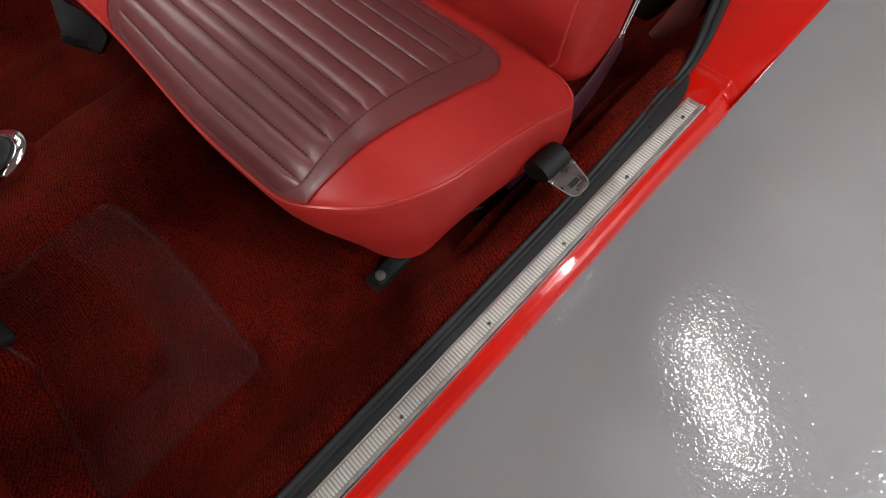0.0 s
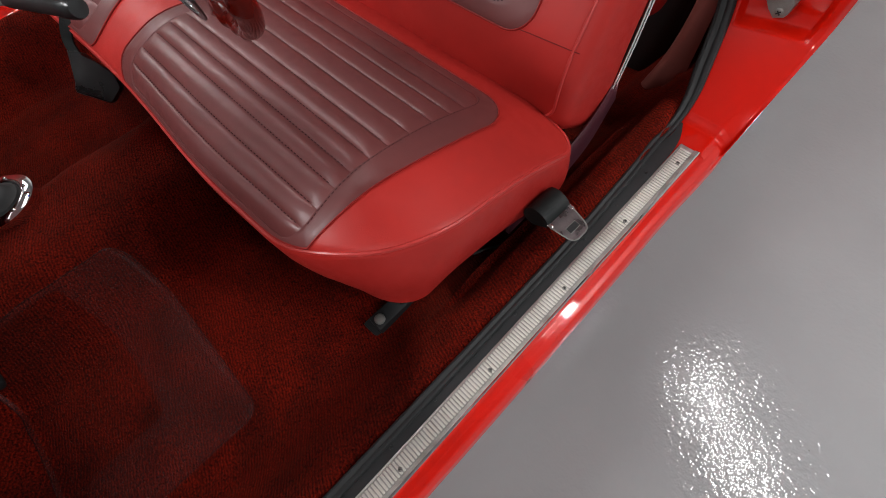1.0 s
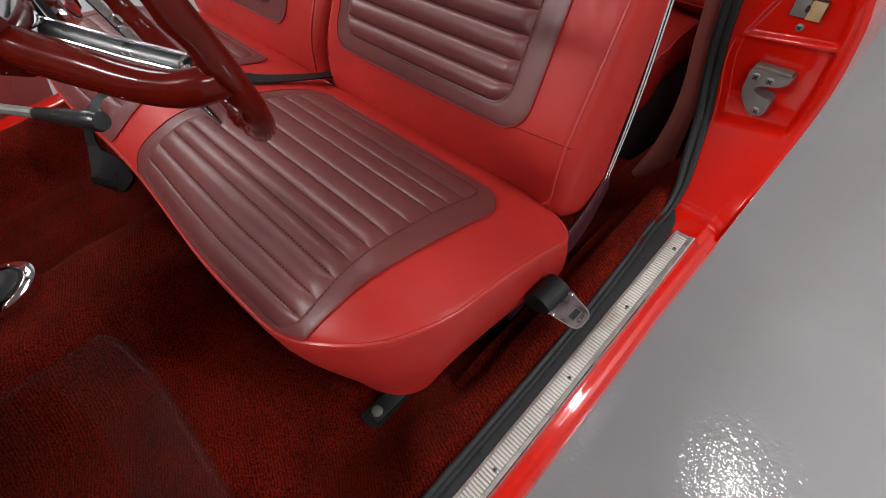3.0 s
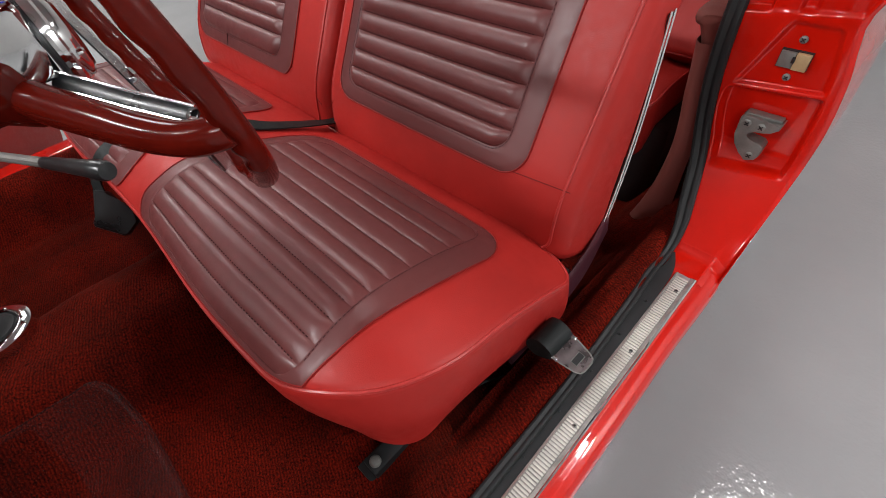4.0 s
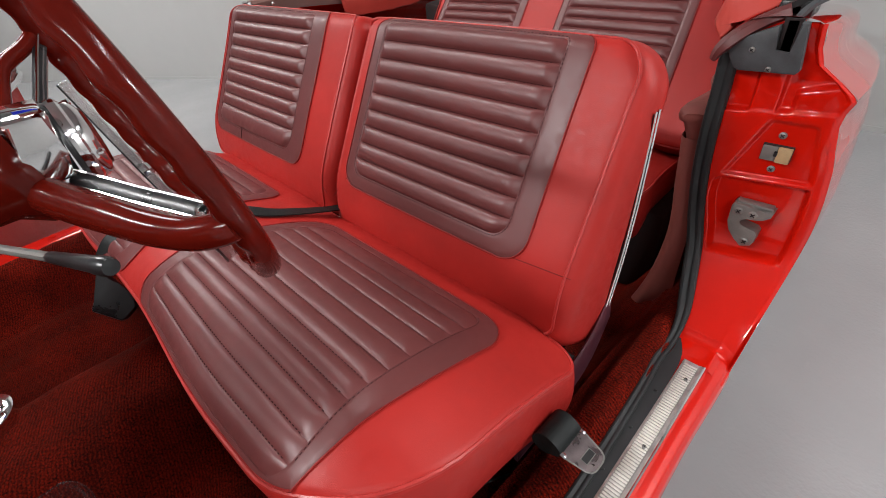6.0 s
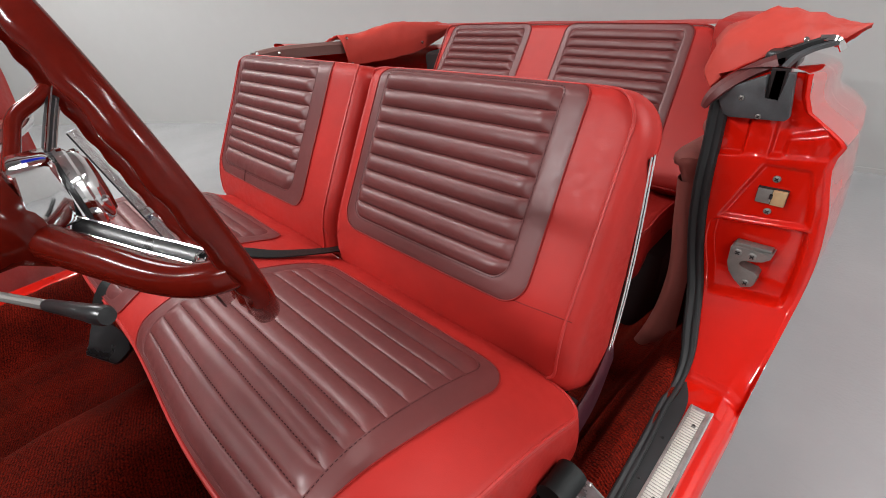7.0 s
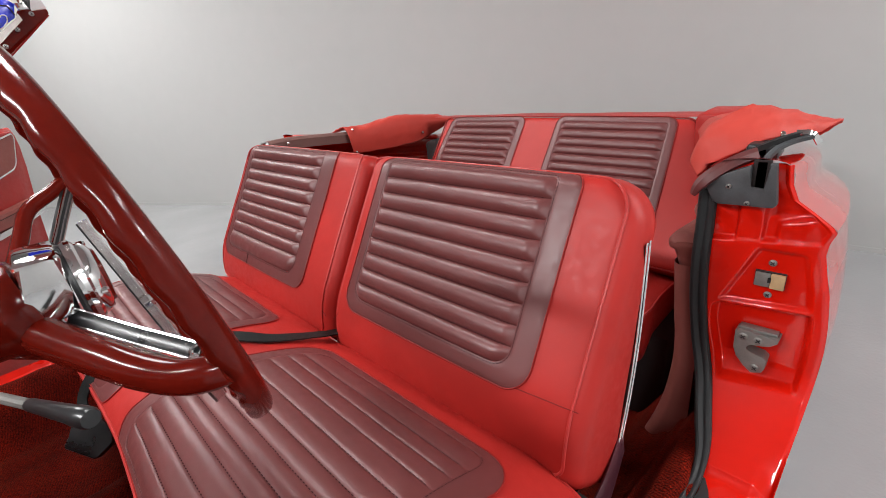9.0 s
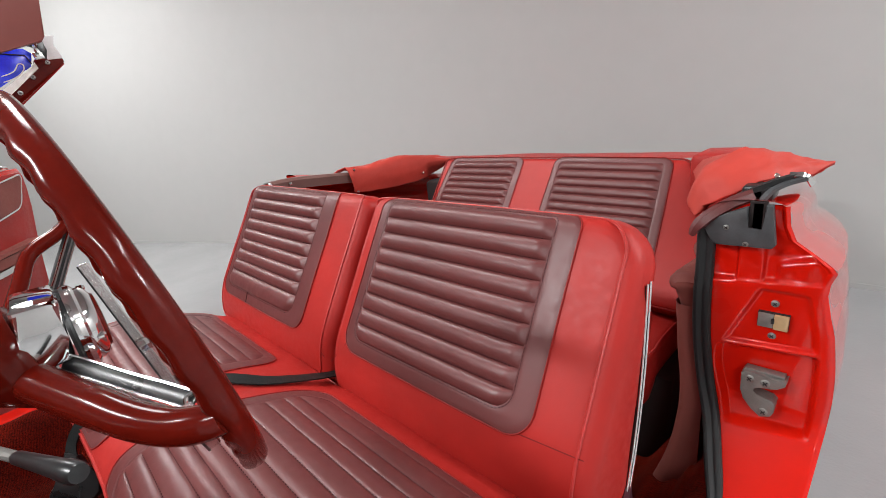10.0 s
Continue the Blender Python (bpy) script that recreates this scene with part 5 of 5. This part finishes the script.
def roof_cover():
    """The vinyl cover over the folded roof: a rolled front flap on each side and a flat span behind the rear seat."""
    ob = thing("folded_roof_cover", "red vinyl cover snapped over the folded roof", "car cover", at=(XC, 1.4, 0.85))
    near = [[(-0.176, 0.655, 0.862), (-0.148, 0.655, 0.888), (-0.100, 0.665, 0.918), (-0.048, 0.710, 0.934), (-0.012, 0.758, 0.934)],
            [(-0.198, 0.690, 0.882), (-0.172, 0.680, 0.925), (-0.108, 0.695, 0.946), (-0.045, 0.740, 0.950), (0.007, 0.800, 0.944)],
            [(-0.206, 0.735, 0.900), (-0.180, 0.730, 0.948), (-0.115, 0.760, 0.972), (-0.050, 0.800, 0.958), (0.004, 0.850, 0.934)],
            [(-0.216, 0.800, 0.890), (-0.188, 0.800, 0.942), (-0.128, 0.820, 0.966), (-0.058, 0.860, 0.943), (-0.004, 0.900, 0.920)],
            [(-0.330, 1.200, 0.858), (-0.296, 1.200, 0.892), (-0.205, 1.200, 0.894), (-0.110, 1.200, 0.860), (-0.060, 1.220, 0.840)],
            [(-0.380, 1.480, 0.830), (-0.330, 1.480, 0.850), (-0.220, 1.480, 0.832), (-0.150, 1.490, 0.815), (-0.100, 1.500, 0.800)]]
    far = [[(-1.575, 0.825, 0.790), (-1.577, 0.950, 0.782), (-1.577, 1.080, 0.778), (-1.572, 1.210, 0.778), (-1.565, 1.340, 0.808), (-1.550, 1.440, 0.835)],
           [(-1.560, 0.815, 0.838), (-1.562, 0.930, 0.836), (-1.558, 1.070, 0.838), (-1.556, 1.210, 0.840), (-1.556, 1.340, 0.846), (-1.548, 1.445, 0.848)],
           [(-1.575, 0.805, 0.900), (-1.572, 0.915, 0.888), (-1.574, 1.060, 0.908), (-1.574, 1.210, 0.900), (-1.572, 1.350, 0.878), (-1.560, 1.460, 0.858)],
           [(-1.630, 0.815, 0.908), (-1.630, 0.920, 0.896), (-1.632, 1.070, 0.908), (-1.632, 1.220, 0.894), (-1.630, 1.360, 0.872), (-1.620, 1.470, 0.850)],
           [(-1.740, 0.840, 0.880), (-1.740, 0.940, 0.876), (-1.740, 1.080, 0.874), (-1.735, 1.230, 0.856), (-1.720, 1.370, 0.835), (-1.700, 1.480, 0.815)]]
    for s, rows in ((1, near), (-1, far)):
        n = len(rows[0])
        cols = [smooth_path([r[i] for r in rows], 7) for i in range(n)]
        full = [smooth_path([c[k] for c in cols], 7) for k in range(len(cols[0]))]
        nu, nv = len(full[0]) - 1, len(full) - 1
        def fn(u, v, full=full, nu=nu, nv=nv, s=s):
            q = full[round(v * nv)][round(u * nu)]
            w = 0.008 * noise.noise((q.x * 18, q.y * 10, 3.0 + s)) + 0.006 * noise.noise((q.x * 42 + q.y * 20, q.y * 14, 8.0)) + 0.003 * noise.noise((q.x * 60 - q.y * 45, q.z * 50, 2.0))
            return (q.x + w * 0.6, q.y, q.z + w)
        fl = part("side_flap", grid(fn, nu, nv), COVER_VINYL, ob, "wrinkled red vinyl flap", sharp=0)
        mod = fl.modifiers.new("thick", "SOLIDIFY")
        mod.thickness = 0.004
        spots = ((-0.090, 0.684, 0.918), (-0.060, 0.700, 0.935)) if s > 0 else ((-1.566, 0.835, 0.895), (-1.560, 0.835, 0.800), (-1.555, 1.230, 0.815))
        for q in spots:
            part("snap", lathe([(0.006, -0.004), (0.006, 0.002), (0.003, 0.004), (0.0001, 0.0045)], q, (-0.2, -0.9, 0.3) if s > 0 else (0.9, -0.4, 0.1), 12), CHROME, fl, "bright snap fastener")
    def span(u, v):
        x = 2 * XC + 0.25 + (-2 * XC - 0.50) * u
        y = 1.27 + 0.75 * v
        z = 0.880 + 0.006 * math.sin(math.pi * min(1, v * 2.4)) + 0.003 * noise.noise((x * 4, y * 6, 2.0)) - 0.09 * v
        return (x, y, z)
    part("centre_span", grid(span, 60, 24), RED_VINYL, ob, sharp=0)
    part("side_filler", box(-0.335, -0.205, 1.16, 1.32, 0.30, 0.906, 0.02), RED_VINYL, ob, "red vinyl corner pad")
    # near-black block added as the corner's shade
    part("corner_shade", box(2 * XC + 0.215, 2 * XC + 0.310, 1.22, 1.34, 0.30, 0.775, 0.02), DARK_VOID, ob, "near-black block standing in for shade in the rear corner")
    part("deck_lid", box(2 * XC + 0.26, -0.26, 1.98, 2.10, 0.4, 0.70, 0.02), PAINT, car, "red painted tail")
    # roof guide rails and chrome clips at the cover's front edge
    rail = thing("roof_guide_rail", "black and mauve roof guide rail with chrome clips", "car trim", at=(-0.1, 0.65, 0.9))
    part("mauve_edge", sweep(smooth_path([(-0.158, 0.582, 0.848), (-0.150, 0.582, 0.866), (-0.131, 0.590, 0.887), (-0.103, 0.612, 0.906), (-0.076, 0.620, 0.918)], 6), [(-0.010, -0.005), (0.010, -0.005), (0.011, 0.003), (0, 0.007), (-0.011, 0.003)], up=(0, -0.7, 0.7), scale=lambda f: 0.45 + 0.55 * min(1.0, f * 3)), BURGUNDY, rail)
    part("guide", sweep(smooth_path([(-0.112, 0.632, 0.906), (-0.075, 0.642, 0.926), (-0.045, 0.662, 0.938), (-0.022, 0.690, 0.942)], 6), [(-0.005, -0.005), (0.005, -0.005), (0.005, 0.004), (-0.005, 0.004)]), RUBBER, rail, "black metal guide")
    part("hinge_block", box(-0.100, -0.052, 0.640, 0.690, 0.902, 0.928, 0.006), BLACK, rail, "black hinge casting")
    part("hinge_arm", sweep(smooth_path([(-0.070, 0.612, 0.896), (-0.058, 0.630, 0.920), (-0.040, 0.650, 0.932), (-0.016, 0.672, 0.938)], 5), [(-0.005, -0.003), (0.005, -0.003), (0.005, 0.003), (-0.005, 0.003)]), DARK_PLATE, rail, "dark steel arm")
    part("drop_link", box(-0.074, -0.055, 0.598, 0.618, 0.862, 0.912, 0.003), BLACK, rail)
    clip = smooth_path([(-0.038, 0.672, 0.944), (-0.020, 0.676, 0.943), (-0.012, 0.678, 0.936), (-0.006, 0.680, 0.926)], 5)
    part("chrome_clip", sweep(clip, [(-0.0055, -0.0012), (0.0055, -0.0012), (0.0055, 0.0012), (-0.0055, 0.0012)], up=(0, -0.5, 0.8)), CHROME, rail, "bent chrome clip")
    part("chrome_stud", box(-0.082, -0.068, 0.640, 0.652, 0.908, 0.922, 0.002), CHROME, rail)


roof_cover()


# ---- far side: open door, windscreen frame, visor ----
def passenger_door():
    ob = thing("open_car_door", "open red passenger door with burgundy panel and chrome trim", "car door", at=(2 * XC, -0.75, 0.5))
    H = Vector((-1.76, -0.80, 0))
    d = Vector((-0.885, 0.465, 0)).normalized()
    n = Vector((d.y, -d.x, 0))                     # faces the car's inside
    if n.y < 0:
        n = -n
    to = lambda u, v, w: H + d * u + n * w + Vector((0, 0, v))
    def slab(u0, u1, v0, v1, w0, w1, bev):
        bm = box(u0, u1, v0, v1, w0, w1, bev)
        for q in bm.verts:
            q.co = to(*q.co)
        return bm
    def outline(pts, w0, w1, name, mat, label="", bev=0.006):
        part(name, prism(pts, lambda u, v, w: to(u, v, w1 - w), w1 - w0, bev), mat, ob, label)
    outline([(0, 0.03), (0.96, 0.03), (1.12, 0.18), (1.20, 0.42), (1.255, 0.66), (1.285, 0.75), (1.325, 0.86), (1.350, 0.96), (1.355, 1.03), (1.335, 1.055), (1.25, 1.052), (0, 1.00)], -0.10, 0.018, "door_shell", PAINT, "glossy red door shell", 0.010)
    outline([(0.04, 0.05), (0.94, 0.05), (1.10, 0.20), (1.18, 0.46), (1.225, 0.66), (1.258, 0.76), (1.296, 0.87), (1.320, 0.96), (1.322, 1.018), (1.30, 1.036), (1.23, 1.034), (0.04, 0.985)], 0.018, 0.034, "door_card", RED_VINYL, "red vinyl door card")
    fr = rounded(0.10, 1.20, 0.835, 0.985, 0.035)
    fr = [(u + 0.10 * (v - 0.835) / 0.15 * max(0.0, (u - 0.5) / 0.7), v + 0.045 * max(0.0, (u - 0.9) / 0.3)) for u, v in fr]
    outline(fr, 0.034, 0.042, "insert_panel", MAUVE, "burgundy upper insert", 0.004)
    part("insert_trim", tube([to(u, v, 0.041) for u, v in fr], 0.0042, 6, True), CHROME, ob)
    outline([(0.45, 0.665), (0.95, 0.672), (1.13, 0.690), (1.205, 0.708), (1.215, 0.722), (1.17, 0.735), (0.95, 0.730), (0.45, 0.722)], 0.03, 0.085, "armrest", MAUVE, "burgundy armrest", 0.014)
    outline([(0.45, 0.640), (0.95, 0.646), (1.15, 0.664), (1.222, 0.690), (1.228, 0.706), (1.205, 0.706), (1.13, 0.688), (0.95, 0.670), (0.45, 0.662)], 0.03, 0.088, "armrest_trim", CHROME, "bright trim below the armrest", 0.003)
    seal = smooth_path([to(u, v, -0.02) for u, v in ((0.0, 1.008), (0.8, 1.045), (1.26, 1.062), (1.33, 1.062))], 6)
    part("belt_seal", tube(seal, 0.006, 8), BLACK, ob)
    part("seal_clip", slab(1.27, 1.315, 1.058, 1.072, -0.035, -0.005, 0.003), CHROME, ob)


passenger_door()


def belt_rail():
    ob = thing("quarter_belt_rail", "padded mauve rail along the top of the side trim", "car trim", at=(-1.6, 0.65, 0.88))
    part("pad", sweep(smooth_path([(-1.600, 0.470, 0.898), (-1.602, 0.56, 0.898), (-1.602, 0.70, 0.886), (-1.600, 0.84, 0.870)], 6), [(-0.02, -0.03), (0.02, -0.03), (0.022, 0.004), (0.012, 0.014), (-0.012, 0.014), (-0.022, 0.004)]), BROWN_VINYL, ob)
    part("end_cap", box(-1.622, -1.578, 0.452, 0.468, 0.872, 0.912, 0.004), CHROME, ob, "chrome end cap")
    part("stud", lathe([(0.006, 0.0), (0.006, 0.003), (0.0001, 0.005)], (-1.575, 0.54, 0.893), (1, 0, 0.2), 10), CHROME, ob)


belt_rail()


def windscreen_frame():
    ob = thing("windscreen_frame", "dark red windscreen frame with a bright inner edge", "windscreen frame", at=(XC, -0.1, 1.0))
    post = [(-0.100, 1.340), (-0.062, 1.346), (-0.050, 1.347), (-0.042, 1.341), (-0.041, 1.334), (-0.046, 1.329), (-0.160, 1.233), (-0.62, 0.90), (-0.68, 0.92), (-0.176, 1.257), (-0.108, 1.318)]
    a = part("pillar", prism(post, lambda u, v, w: Vector((-1.500 - w + 0.12 * min(0.0, u + 0.16), u, v)), 0.035, 0.004), WHEEL_PLASTIC, ob, "dark red painted pillar with screws", smooth=False)
    part("pillar_edge", tube(smooth_path([(-1.503, -0.043, 1.330), (-1.503, -0.10, 1.281), (-1.503, -0.160, 1.230)], 4), 0.0022, 6), DARK_PIPING, a)
    for y, z in ((-0.115, 1.298), (-0.076, 1.332), (-0.150, 1.262)):
        screw((-1.500, y, z), (1, 0, 0), 0.0055, a, material=WORN_CHROME)
    glass = [(-0.30, 1.345), (-0.117, 1.361), (-0.104, 1.350), (-0.113, 1.320), (-0.170, 1.283), (-0.30, 1.20)]
    # blue reflection in the glass, painted as a solid strip with a white outline
    blue = part("glass_reflection", prism(glass, lambda u, v, w: Vector((-1.474 - w, u, v)), 0.006, 0.001), BLUE, ob, "deep blue strip standing in for a reflection in the glass")
    loop = smooth_path([(-1.472, -0.175, 1.298), (-1.472, -0.158, 1.304), (-1.472, -0.146, 1.312), (-1.472, -0.137, 1.325), (-1.472, -0.128, 1.324), (-1.472, -0.130, 1.312), (-1.472, -0.142, 1.300), (-1.472, -0.158, 1.291), (-1.472, -0.175, 1.285)], 4)
    part("glass_marking", tube(loop, 0.0012, 6, up=(1, 0, 0)), LAMP_WHITE, blue, "thin white outline in the blue reflection")
    part("glass_band", tube([(-1.472, -0.20, 1.352), (-1.472, -0.118, 1.345), (-1.472, -0.111, 1.325)], 0.0014, 6, up=(1, 0, 0)), DARK_VOID, blue)
    edge = [(-0.104, 1.330), (-0.100, 1.316), (-0.169, 1.257), (-0.30, 1.175), (-0.30, 1.197), (-0.176, 1.272), (-0.116, 1.314)]
    part("glass_edge", prism(edge, lambda u, v, w: Vector((-1.478 - w, u, v)), 0.010, 0.001), ALUMINIUM, ob, "pale metal glass edge", smooth=False)
    vz = thing("sun_visor", "flat mauve vinyl sun visor on a chrome bracket", "sun visor", at=(-1.2, -0.12, 1.35))
    board = [(-0.107, 1.333), (-0.101, 1.342), (-0.090, 1.409), (-0.076, 1.475), (-0.085, 1.485), (-0.26, 1.475), (-0.275, 1.46), (-0.275, 1.295), (-0.262, 1.287), (-0.214, 1.299), (-0.14, 1.323)]
    part("board", prism(board, lambda u, v, w: Vector((-1.200 - w, u, v)), 0.016, 0.004), MAUVE, vz, "mauve vinyl board swung to the side")
    plate = [(-0.071, 1.386), (-0.052, 1.389), (-0.060, 1.365), (-0.049, 1.336), (-0.079, 1.332), (-0.085, 1.365)]
    part("bracket_plate", prism(plate, lambda u, v, w: Vector((-1.450 - w, u, v)), 0.006, 0.001), LAMP_WHITE, vz, "pale grey bracket plate", smooth=False)
    part("bracket_arm", prism([(-0.118, 1.364), (-0.079, 1.372), (-0.076, 1.352), (-0.082, 1.332), (-0.090, 1.334), (-0.088, 1.352), (-0.100, 1.358)], lambda u, v, w: Vector((-1.438 - w, u, v)), 0.008, 0.002), BLACK, vz, "black bracket arm")
    part("bracket", tube([(-1.43, -0.098, 1.350), (-1.36, -0.104, 1.350), (-1.22, -0.125, 1.350)], 0.0055, 8), CHROME, vz, "chrome bracket rod")
    part("bracket_foot", prism([(-0.108, 1.345), (-0.090, 1.349), (-0.084, 1.334), (-0.104, 1.330)], lambda u, v, w: Vector((-1.434 - w, u, v)), 0.006, 0.002), CHROME, vz)


windscreen_frame()


# ---- ribs and screws of the sill plate ----
def rib_mesh():
    bm = box(-0.0148, 0.0080, -0.0019, 0.0019, 0.0, 0.0030, 0.0009, seg=1)
    return link_mesh("rib", bm, ALUMINIUM, True, 40)


def ribs():
    me = rib_mesh()
    for k in range(195):
        piece("rib", me, plate_near, Matrix.Translation((0.0, PLATE_Y1 - 0.012 - 0.0059 * k, 0.3599)))
    for y in (-0.775, -0.580, -0.385, -0.188, 0.0, 0.175, 0.345):
        screw((0.001, y, 0.3612), (0, 0, 1), 0.0042, plate_near, "plate_screw", GREY_METAL)
    for k in range(11):
        y = -0.66 + 0.095 * k
        part("retainer_screw", lathe([(0.0030, 0.0), (0.0026, 0.0016), (0.0001, 0.002)], (-0.031, y, 0.3600), (0, 0, 1), 10), BLACK, car)


ribs()
